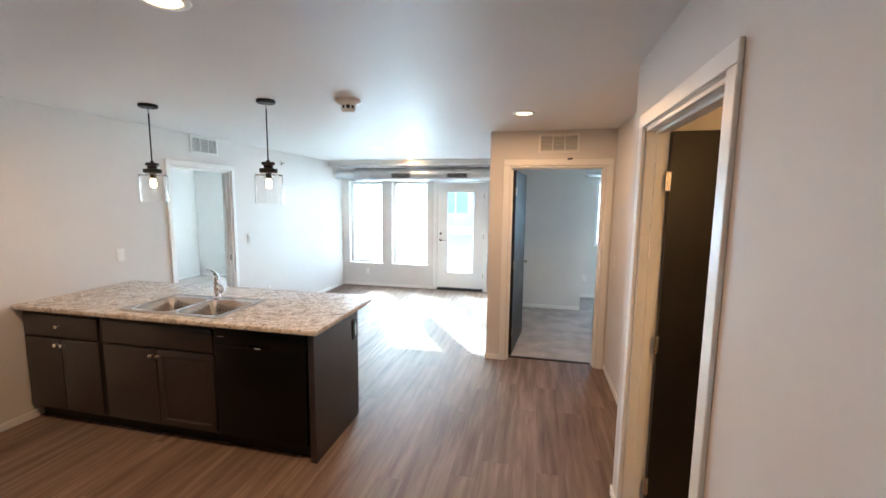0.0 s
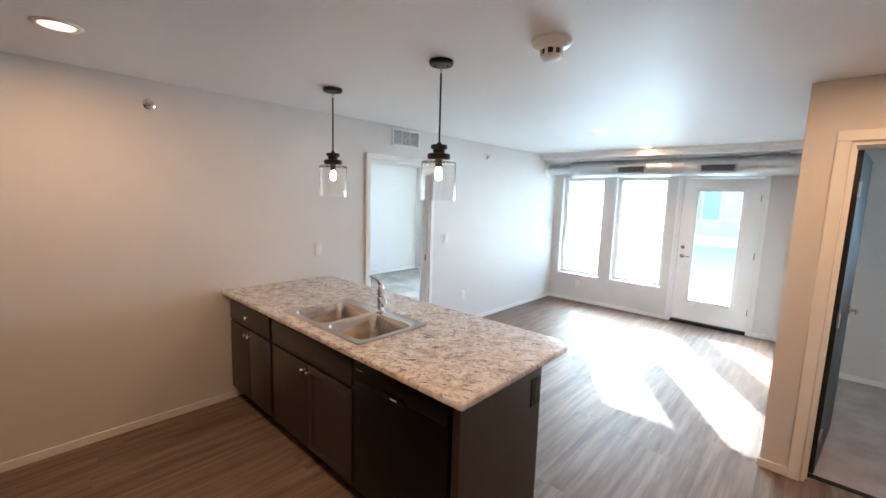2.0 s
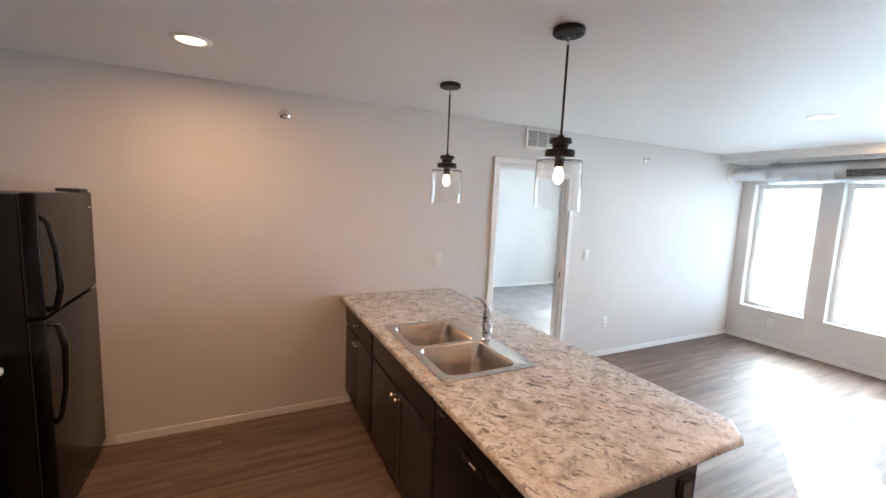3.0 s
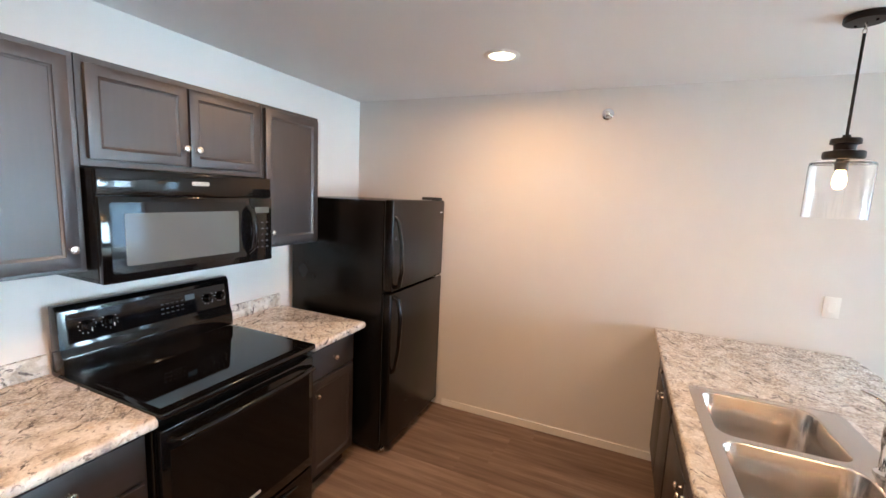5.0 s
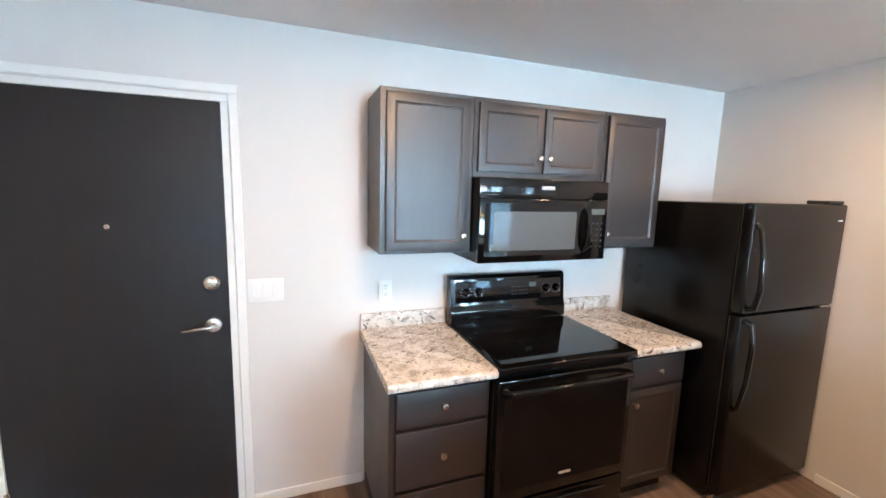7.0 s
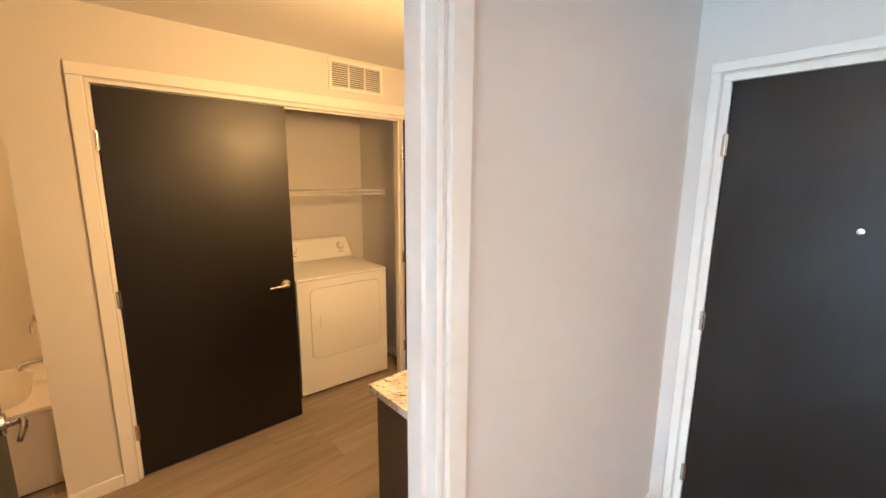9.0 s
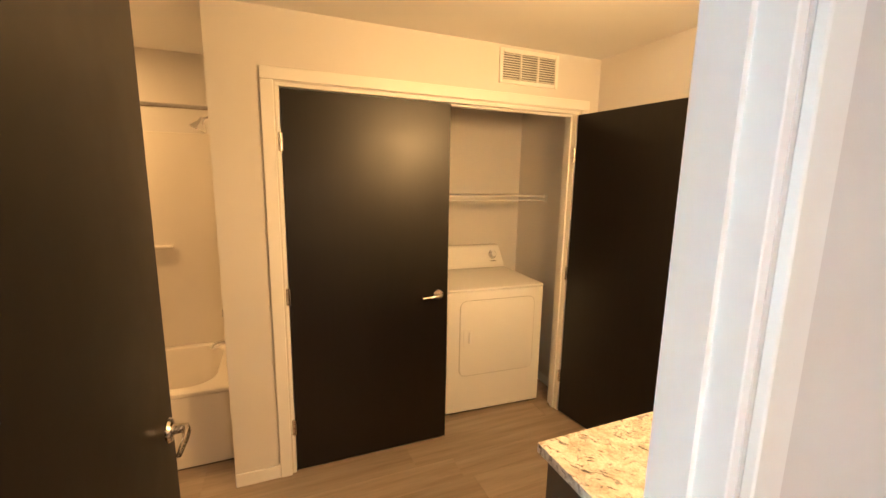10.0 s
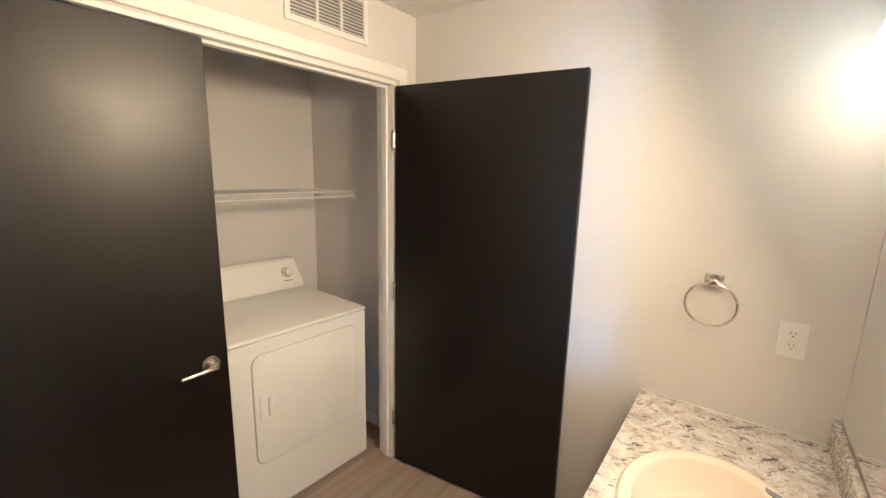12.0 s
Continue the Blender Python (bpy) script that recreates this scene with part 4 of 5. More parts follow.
# range
rg = thing("kitchen_range", (-1.81, 0.6, 0), "black electric range with a smooth glass cooktop", "range")
RX0, RX1 = -2.192, -1.426
bm = bm_new()
box(bm, RX0, RX1, YW + 0.03, 0.885, 0.025, 0.905, 0.003)
part("body", bm, BLACK_TEX, rg)
bm = bm_new()
slab(bm, rounded(RX0 - 0.001, RX1 + 0.001, YW + 0.075, 0.945, 0.02, 4, (0, 0, 1, 1)), 0.9055, 0.928, (), 0.006, 3)
ck = part("cooktop", bm, BLACK, rg)
bm = bm_new()
box(bm, RX0 + 0.025, RX1 - 0.025, YW + 0.115, 0.90, 0.9275, 0.9300, 0.001)
part("glass", bm, BLACK_GLASS, ck, "black ceramic glass")
bm = bm_new()
b = bmesh.new()
prof = [(0.03, 0.93), (0.115, 0.93), (0.112, 1.0), (0.098, 1.03), (0.083, 1.185), (0.068, 1.203), (0.03, 1.203)]
vs0 = [b.verts.new((RX0, YW + p, z)) for p, z in prof]
vs1 = [b.verts.new((RX1, YW + p, z)) for p, z in prof]
b.faces.new(vs0)
b.faces.new(vs1[::-1])
for i in range(len(prof)):
    j = (i + 1) % len(prof)
    b.faces.new((vs0[i], vs1[i], vs1[j], vs0[j]))
bmesh.ops.recalc_face_normals(b, faces=b.faces)
bmesh.ops.bevel(b, geom=list(b.edges), offset=0.005, segments=2, profile=0.5, affect="EDGES")
join(bm, b)
bg = part("backguard", bm, BLACK, rg)
tilt = Matrix.Rotation(math.atan2(0.015, 0.155), 4, "X")
gm = Matrix.Translation((0, YW + 0.0935, 1.108)) @ tilt
bm = bm_new()
box(bm, RX0 + 0.03, RX1 - 0.03, -0.001, 0.0025, -0.06, 0.06, 0.001, 1, gm)
gp = part("control_glass", bm, BLACK_GLASS, bg)
for x in (-1.522, -1.603, -2.055, -2.128):
    bm = bm_new()
    m = gm @ Matrix.Translation((x, 0.0025, 0.0)) @ Matrix.Rotation(radians(-90), 4, "X")
    lathe(bm, [(0, 0), (0.023, 0), (0.023, 0.006), (0.019, 0.010), (0.017, 0.026), (0.014, 0.029), (0, 0.029)], m, 20)
    box(bm, -0.0035, 0.0035, -0.019, 0.019, 0.026, 0.034, 0.002, 1, m)
    kb = part("control_knob", bm, BLACK, bg)
    bm = bm_new()
    box(bm, -0.0012, 0.0012, 0.004, 0.018, 0.034, 0.0348, 0, 1, m)
    part("pointer", bm, LEGEND, kb)
    bm = bm_new()
    for k in range(9):
        a = radians(-130 + k * 32.5)
        box(bm, -0.001, 0.001, 0.028, 0.033, 0.0, 0.0006, 0, 1, m @ Matrix.Rotation(a, 4, "Z"))
    part("dial_marks", bm, LEGEND, bg)
bm = bm_new()
box(bm, -1.985, -1.935, 0.002, 0.0034, 0.012, 0.040, 0, 1, gm)
part("display", bm, DISPLAY, gp)
bm = bm_new()
for r in range(3):
    for c in range(5):
        box(bm, -1.925 + c * 0.024, -1.912 + c * 0.024, 0.002, 0.0033, -0.03 + r * 0.022, -0.024 + r * 0.022, 0, 1, gm)
part("legend", bm, FAINT, gp)
bm = bm_new()
box(bm, RX0 + 0.004, RX1 - 0.004, 0.885, 0.925, 0.265, 0.858, 0.008, 2)
od = part("oven_door", bm, BLACK, rg)
bm = bm_new()
box(bm, RX0 + 0.035, RX1 - 0.035, 0.9245, 0.9275, 0.32, 0.775, 0.001)
part("oven_glass", bm, DARK_GLASS, od)
bm = bm_new()
tube(bm, [(RX0 + 0.035, 0.925, 0.815), (RX0 + 0.05, 0.965, 0.822), (RX0 + 0.2, 0.985, 0.826), ((RX0 + RX1) / 2, 0.99, 0.827), (RX1 - 0.2, 0.985, 0.826), (RX1 - 0.05, 0.965, 0.822), (RX1 - 0.035, 0.925, 0.815)], 0.013, 12)
part("handle", bm, BLACK, od)
bm = bm_new()
slab(bm, rounded(-1.845, -1.775, 0.345, 0.358, 0.006), 0, 0.0012, (), 0.0, 1, Matrix.Translation((0, 0.9275, 0)) @ Matrix.Rotation(radians(90), 4, "X") @ Matrix.Scale(-1, 4, (0, 0, 1)))
bmesh.ops.recalc_face_normals(bm, faces=bm.faces)
part("badge", bm, LEGEND, od)
bm = bm_new()
box(bm, RX0 + 0.004, RX1 - 0.004, 0.885, 0.920, 0.045, 0.252, 0.008, 2)
dr = part("storage_drawer", bm, BLACK, rg)
bm = bm_new()
tube(bm, [(RX0 + 0.12, 0.918, 0.205), ((RX0 + RX1) / 2 - 0.12, 0.935, 0.222), ((RX0 + RX1) / 2 + 0.12, 0.935, 0.222), (RX1 - 0.12, 0.918, 0.205)], 0.011, 10)
part("drawer_pull", bm, BLACK, dr)
for x in (RX0 + 0.05, RX1 - 0.05):
    for y in (0.33, 0.84):
        bm = bm_new()
        lathe(bm, [(0, 0), (0.018, 0), (0.018, 0.008), (0.009, 0.010), (0.009, 0.028), (0, 0.028)], Matrix.Translation((x, y, 0)), 12)
        part("levelling_foot", bm, SOCKET, rg)

# refrigerator
fr = thing("refrigerator", (-3.11, 0.65, 0), "black top-freezer refrigerator in the kitchen corner", "refrigerator")
FX0, FX1 = -3.488, -2.728
bm = bm_new()
box(bm, FX0, FX1, YW + 0.03, 0.985, 0.03, 1.655, 0.006, 2)
part("body", bm, BLACK_TEX, fr)
doors = []
for nm, z0, z1 in (("freezer_door", 1.097, 1.662), ("fridge_door", 0.075, 1.083)):
    bm = bm_new()
    box(bm, FX0 + 0.001, FX1 - 0.001, 0.993, 1.052, z0, z1, 0.010, 3)
    doors.append(part(nm, bm, BLACK_TEX, fr))
    bm = bm_new()
    box(bm, FX0 + 0.012, FX1 - 0.012, 0.984, 0.994, z0 + 0.012, z1 - 0.012)
    part("gasket", bm, SOCKET, doors[-1])
hx = FX1 - 0.035
bm = bm_new()
tube(bm, [(hx, 1.05, 1.125), (hx, 1.085, 1.135), (hx + 0.002, 1.105, 1.23), (hx + 0.004, 1.098, 1.40), (hx + 0.006, 1.075, 1.53), (hx + 0.006, 1.05, 1.56)], 0.012, 10, radii=[0.014, 0.015, 0.014, 0.012, 0.011, 0.011])
part("handle", bm, BLACK, doors[0])
bm = bm_new()
tube(bm, [(hx, 1.05, 1.06), (hx, 1.085, 1.05), (hx + 0.002, 1.105, 0.94), (hx + 0.004, 1.098, 0.74), (hx + 0.006, 1.075, 0.60), (hx + 0.006, 1.05, 0.57)], 0.012, 10, radii=[0.014, 0.015, 0.014, 0.012, 0.011, 0.011])
part("handle", bm, BLACK, doors[1])
bm = bm_new()
box(bm, FX0 + 0.02, FX0 + 0.15, 0.93, 1.04, 1.6625, 1.682, 0.005, 2)
part("hinge_cover", bm, SOCKET, fr)
bm = bm_new()
box(bm, FX0 + 0.012, FX0 + 0.10, 0.99, 1.05, 1.0845, 1.0955, 0.002)
part("middle_hinge", bm, NICKEL, fr)
bm = bm_new()
box(bm, FX0 + 0.035, FX0 + 0.075, 1.0515, 1.0530, 1.570, 1.578)
part("badge", bm, LEGEND, doors[0])
bm = bm_new()
box(bm, FX0 + 0.02, FX1 - 0.02, 0.95, 0.985, 0.02, 0.07, 0.003)
part("toe_grille", bm, SOCKET, fr)
for x in (FX0 + 0.05, FX1 - 0.04):
    for y in (0.30, 0.985):
        bm = bm_new()
        m = Matrix.Translation((x - 0.012, y, 0.02)) @ Matrix.Rotation(radians(90), 4, "Y")
        lathe(bm, [(0, 0), (0.018, 0), (0.020, 0.004), (0.020, 0.02), (0.018, 0.024), (0, 0.024)], m, 16)
        box(bm, x - 0.004, x + 0.004, y - 0.008, y + 0.008, 0.018, 0.04)
        part("roller", bm, NICKEL, fr)

# ---- lamps and ceiling fixtures ----


def pendant():
    """Pendant about its canopy's top at the origin."""
    p = thing("pendant_light", (0, 0, 0), "dark bronze pendant with a clear glass cylinder shade", "pendant light", "pendants over the peninsula")
    bm = bm_new()
    lathe(bm, [(0, 0), (0.064, 0), (0.066, -0.004), (0.066, -0.018), (0.060, -0.024), (0.012, -0.026), (0, -0.026)], None, 32)
    for a in (0.6, 3.74):
        lathe(bm, [(0, -0.025), (0.005, -0.025), (0.005, -0.032), (0, -0.033)], Matrix.Translation((0.035 * math.cos(a), 0.035 * math.sin(a), 0)), 10)
    part("canopy", bm, BRONZE, p)
    bm = bm_new()
    for k in range(2):
        m = Matrix.Translation((0, 0, -0.036 - 0.022 * k)) @ Matrix.Rotation(radians(90 * k), 4, "Z")
        pts = [(0.006 * math.cos(a), 0, 0.013 * math.sin(a)) for a in [2 * math.pi * i / 12 for i in range(13)]]
        tube(bm, pts, 0.0018, 6, m)
    part("swivel_link", bm, NICKEL, p)
    bm = bm_new()
    tube(bm, [(0, 0, -0.064), (0, 0, -0.435)], 0.0052, 10)
    part("stem", bm, BRONZE, p)
    bm = bm_new()
    lathe(bm, [(0, -0.428), (0.012, -0.428), (0.014, -0.440), (0.044, -0.442), (0.046, -0.446), (0.046, -0.462), (0.034, -0.466), (0.032, -0.486), (0.060, -0.490), (0.063, -0.494), (0.063, -0.514), (0.058, -0.520), (0.020, -0.522), (0.020, -0.560), (0, -0.560)], None, 32)
    part("socket_cap", bm, BRONZE, p)
    bm = bm_new()
    lathe(bm, [(0.050, -0.523), (0.085, -0.525), (0.096, -0.534), (0.098, -0.545), (0.098, -0.745), (0.0955, -0.745), (0.0955, -0.546), (0.093, -0.537), (0.084, -0.5285), (0.050, -0.5265)], None, 40)
    sh = part("shade", bm, GLASS, p, "clear glass cylinder")
    sh.visible_shadow = False
    bm = bm_new()
    lathe(bm, [(0, -0.556), (0.012, -0.556), (0.013, -0.566), (0.018, -0.580), (0.0215, -0.600), (0.019, -0.618), (0.011, -0.630), (0, -0.633)], None, 20)
    part("bulb", bm, BULB_GLOW, p, "glowing amber filament bulb")
    return p


pend = pendant()
pend.location = (-1.693, 3.086, H)
copy_thing(pend, Matrix.Translation((-2.697, 3.052, H)))


def can():
    c = thing("recessed_light", (0, 0, 0), "round recessed ceiling downlight, lit warm", "downlight", "recessed lights")
    bm = bm_new()
    lathe(bm, [(0.066, -0.004), (0.070, -0.007), (0.090, -0.004), (0.094, 0), (0.066, 0)], None, 36)
    part("trim_ring", bm, PLASTIC, c)
    bm = bm_new()
    lathe(bm, [(0, -0.0105), (0.045, -0.010), (0.062, -0.006), (0.0665, -0.002), (0.0665, 0), (0, 0)], None, 36)
    part("lens", bm, CAN_GLOW, c, "glowing lens")
    return c


CANS = [(-2.752, 1.655), (-1.10, 1.68), (0.13, 3.84), (-1.86, 5.69), (-1.88, 7.27)]
first = can()
first.location = (*CANS[0], H)
for x, y in CANS[1:]:
    copy_thing(first, Matrix.Translation((x, y, H)))
for (x, y), power in zip(CANS, (1.0, 2.1, 1.7, 0.6, 0.4)):
    lamp("downlight", "AREA", (x, y, H - 0.016), (x, y, 0), power, WARM, 0.13)

# unseen extra downlight, added to brighten the tub alcove
copy_thing(first, Matrix.Translation((3.3, 3.5, H)))
lamp("downlight", "AREA", (3.3, 3.5, H - 0.016), (3.3, 3.5, 0), 1.0, AMBER, 0.13)

sd = thing("smoke_detector", (-1.097, 3.19, H), "round white ceiling smoke detector", "smoke detector")
SM = Matrix.Translation((-1.097, 3.19, H))
bm = bm_new()
lathe(bm, [(0, 0), (0.088, 0), (0.090, -0.008), (0.087, -0.020), (0.070, -0.032), (0.054, -0.040), (0, -0.040)], SM, 36)
part("base", bm, PLASTIC, sd)
bm = bm_new()
lathe(bm, [(0.044, -0.040), (0.044, -0.072), (0, -0.072)], SM, 32)
part("sensor_core", bm, SOCKET, sd, "dark slotted sensor opening")
bm = bm_new()
lathe(bm, [(0, -0.088), (0.026, -0.087), (0.042, -0.080), (0.050, -0.068), (0.046, -0.064), (0, -0.064)], SM, 32)
part("cap", bm, PLASTIC, sd)
bm = bm_new()
box(bm, 0.043, 0.052, -0.0055, 0.0055, -0.070, -0.038)
fin = mesh_of("fin", bm, PLASTIC)
for k in range(8):
    o = new("fin", fin)
    o.parent = sd
    o.rotation_euler = (0, 0, 2 * math.pi * k / 8)


def sprinkler(y, z):
    """A sidewall sprinkler head that stands out of the wall."""
    s = thing("sprinkler_head", (XL, y, z), "chrome sidewall sprinkler head with a white collar", "sprinkler")
    m = Matrix.Translation((XL, y, z)) @ Matrix.Rotation(radians(90), 4, "Y")
    bm = bm_new()
    lathe(bm, [(0, 0), (0.036, 0), (0.036, 0.004), (0.026, 0.012), (0.022, 0.012), (0, 0.010)], m, 24)
    part("escutcheon", bm, CHROME, s)
    bm = bm_new()
    lathe(bm, [(0, 0.008), (0.013, 0.008), (0.013, 0.026), (0.008, 0.03), (0.004, 0.046), (0, 0.046)], m, 16)
    box(bm, XL + 0.046, XL + 0.049, y - 0.013, y + 0.013, z - 0.008, z + 0.012, 0.001)
    for q in (-0.012, 0.012):
        tube(bm, [(XL + 0.024, y + q * 0.9, z), (XL + 0.036, y + q, z), (XL + 0.047, y + q * 0.4, z)], 0.002, 6)
    part("deflector", bm, NICKEL, s)
    return s


sprinkler(2.153, 2.266)
sprinkler(5.98, 2.256)


def grille(name, m, w, h, label, bays=3, slats=11, mat=None):
    """A return-air grille; y is the way out of the wall."""
    g = thing(name, (0, 0, 0), label, "vent")
    fw = 0.024
    bm = bm_new()
    box(bm, -w / 2 + 0.01, w / 2 - 0.01, 0.0003, 0.001, -h / 2 + 0.01, h / 2 - 0.01)
    part("backing", bm, DUCTWALL, g, "grey duct opening")
    bm = bm_new()
    for a in ((-w / 2, -w / 2 + fw, -h / 2, h / 2), (w / 2 - fw, w / 2, -h / 2, h / 2), (-w / 2 + fw, w / 2 - fw, -h / 2, -h / 2 + fw), (-w / 2 + fw, w / 2 - fw, h / 2 - fw, h / 2)):
        box(bm, a[0], a[1], 0.0005, 0.012, a[2], a[3], 0.002)
    bw = (w - 2 * fw) / bays
    for k in range(1, bays):
        x = -w / 2 + fw + k * bw
        box(bm, x - 0.006, x + 0.006, 0.0005, 0.011, -h / 2 + fw, h / 2 - fw, 0.001)
    part("frame", bm, mat or PLASTIC, g)
    step = (h - 2 * fw) / slats
    proto = None
    for k in range(slats):
        z = -h / 2 + fw + (k + 0.5) * step
        if proto is None:
            bm = bm_new()
            box(bm, -w / 2 + fw, w / 2 - fw, -0.0065, 0.0065, -0.0006, 0.0006, 0, 1, Matrix.Rotation(radians(-38), 4, "X"))
            proto = mesh_of("slat", bm, mat or PLASTIC)
        s = new("slat", proto)
        s.parent = g
        s.location = (0, 0.006, z)
    g.matrix_world = m
    return g


grille("air_vent", local((0.456, YD, 2.302), 180), 0.40, 0.19, "white louvred return grille over the bedroom door")
grille("air_vent", local((XL, 4.489, 2.323), -90), 0.405, 0.192, "white louvred return grille over the side room door")
grille("air_vent", local((XC, 0.762, 2.314), 90), 0.415, 0.195, "white louvred grille over the laundry closet")

# duct along the window wall
DY, DZ, DR = 7.70, 2.19, 0.122
duct = thing("ceiling_duct", (-1.8, DY, DZ), "round galvanised spiral duct along the window wall", "duct")
bm = bm_new()
prof = [(0, 0)]
x0, x1 = -3.08, XJ - 0.002
n = 18
for k in range(n + 1):
    x = x0 + (x1 - x0) * k / n
    if k in (0, n):
        prof.append((DR, x - x0))
    else:
        prof += [(DR, x - x0 - 0.004), (DR + 0.0012, x - x0), (DR, x - x0 + 0.004)]
prof.append((0, x1 - x0))
lathe(bm, prof, Matrix.Translation((x0, DY, DZ)) @ Matrix.Rotation(radians(90), 4, "Y"), 40)
part("pipe", bm, GALV, duct)
bm = bm_new()
lathe(bm, [(DR + 0.004, 0.05), (DR + 0.005, 0), (DR - 0.005, -0.01), (0.095, -0.06), (0.082, -0.09), (0.082, x0 - XL - 0.002 - 0.0 + 0)][:5] + [(0.082, -(x0 - XL) + 0.01), (0, -(x0 - XL) + 0.01)], Matrix.Translation((x0, DY, DZ)) @ Matrix.Rotation(radians(90), 4, "Y"), 36)
part("reducer", bm, GALV, duct)
bm = bm_new()
lathe(bm, [(0.080, 0.002), (0.125, 0.002), (0.125, 0.008), (0.092, 0.012), (0.086, 0.04), (0.080, 0.04)], Matrix.Translation((XL, DY, DZ)) @ Matrix.Rotation(radians(90), 4, "Y"), 32)
part("wall_flange", bm, TRIM, duct)
for cx in (-2.165, -1.115):
    gm = Matrix.Translation((cx, DY, DZ)) @ Matrix.Rotation(radians(12), 4, "X") @ Matrix.Translation((0, -DR - 0.012, 0))
    bm = bm_new()
    w, h = 0.40, 0.105
    for a in ((-w / 2, w / 2, -h / 2, -h / 2 + 0.014), (-w / 2, w / 2, h / 2 - 0.014, h / 2), (-w / 2, -w / 2 + 0.022, -h / 2, h / 2), (w / 2 - 0.022, w / 2, -h / 2, h / 2)):
        box(bm, a[0], a[1], -0.004, 0.035, a[2], a[3], 0.002, 1, gm)
    rgs = part("register", bm, GALV, duct, "grey rectangular duct register")
    bm = bm_new()
    box(bm, -w / 2 + 0.02, w / 2 - 0.02, 0.012, 0.016, -h / 2 + 0.012, h / 2 - 0.012, 0, 1, gm)
    part("damper", bm, SOCKET, rgs)
    for k in range(6):
        bm = bm_new()
        z = -h / 2 + 0.02 + k * 0.013
        box(bm, -w / 2 + 0.022, w / 2 - 0.022, -0.001, 0.011, z - 0.0012, z + 0.0012, 0, 1, gm)
        part("blade", bm, GALV, rgs)
for x in (-3.02, -1.65, -0.45):
    bm = bm_new()
    lathe(bm, [(DR + 0.003, -0.012), (DR + 0.006, -0.012), (DR + 0.006, 0.012), (DR + 0.003, 0.012)], Matrix.Translation((x, DY, DZ)) @ Matrix.Rotation(radians(90), 4, "Y"), 36)
    box(bm, x - 0.010, x + 0.010, DY - 0.004, DY + 0.004, DZ + DR, 2.336)
    part("hanger_strap", bm, GALV, duct)

bd = thing("ceiling_duct", (2.1, DY, 2.22), "round galvanised duct over the bedroom window", "duct")
bm = bm_new()
lathe(bm, [(0, 0), (0.10, 0), (0.10, 2.28), (0, 2.28)], Matrix.Translation((1.01, DY, 2.24)) @ Matrix.Rotation(radians(90), 4, "Y"), 32)
part("pipe", bm, GALV, bd)
for x in (1.3, 2.9):
    bm = bm_new()
    box(bm, x - 0.01, x + 0.01, DY - 0.004, DY + 0.004, 2.335, H)
    part("hanger_strap", bm, GALV, bd)

# ---- bathroom ----
VX1, VY1, VZ = 1.445, 1.462, 0.815
van = thing("vanity_cabinet", (1.13, 0.84, 0), "grey stained bathroom vanity cabinet with two doors", "cabinet")
bm = bm_new()
t = 0.018
for a in ((XB + 0.002, VX1 - 0.035, YB + 0.015, YB + 0.015 + t), (XB + 0.002, VX1 - 0.035, VY1 - 0.018 - t, VY1 - 0.018), (XB + 0.002, XB + 0.002 + t, YB + 0.015 + t, VY1 - 0.018 - t), (VX1 - 0.035 - t, VX1 - 0.035, YB + 0.015 + t, VY1 - 0.018 - t)):
    box(bm, *a, 0.10, VZ - 0.032)
box(bm, XB + 0.02, VX1 - 0.053, YB + 0.033, VY1 - 0.036, 0.10, 0.118)
part("body", bm, CABINET, van)
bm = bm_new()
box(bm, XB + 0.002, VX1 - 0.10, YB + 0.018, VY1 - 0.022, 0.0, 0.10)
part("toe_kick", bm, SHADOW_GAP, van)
for y0, y1, ky in ((YB + 0.04, 0.832, 0.80), (0.846, VY1 - 0.045, 0.878)):
    bm = bm_new()
    box(bm, VX1 - 0.035, VX1 - 0.016, y0, y1, 0.13, VZ - 0.06, 0.003, 2)
    d = part("door", bm, CABINET, van)
    bm = bm_new()
    lathe(bm, [(0, 0), (0.0085, 0), (0.006, 0.011), (0.0155, 0.022), (0.005, 0.030), (0, 0.030)], Matrix.Translation((VX1 - 0.016, ky, 0.69)) @ Matrix.Rotation(radians(90), 4, "Y"), 16)
    part("knob", bm, NICKEL, d)
vt = thing("bathroom_countertop", (1.15, 0.84, VZ - 0.03), "granite-look laminate vanity top with a backsplash", "countertop")
bm = bm_new()
BC = (1.165, 0.80)
ell = [(BC[0] + 0.19 * math.cos(2 * math.pi * k / 40), BC[1] + 0.235 * math.sin(2 * math.pi * k / 40)) for k in range(40)]
slab(bm, [(XB + 0.001, YB + 0.001), (VX1, YB + 0.001), (VX1, VY1), (XB + 0.001, VY1)], VZ - 0.032, VZ, [ell], 0.0)
part("slab", bm, GRANITE, vt)
bm = bm_new()
box(bm, XB + 0.001, XB + 0.021, YB + 0.001, VY1, VZ + 0.0003, VZ + 0.098, 0.004, 2)
part("backsplash", bm, GRANITE, vt)
bm = bm_new()
box(bm, XB + 0.022, VX1, YB + 0.0005, YB + 0.006, VZ + 0.0003, VZ + 0.006, 0.002)
part("caulk_bead", bm, TRIM, vt, "white caulk line along the wall")
basin = thing("bathroom_basin", (BC[0], BC[1], VZ), "cream oval drop-in china basin in the vanity top", "basin")
bm = bm_new()
b = bmesh.new()
rings = []
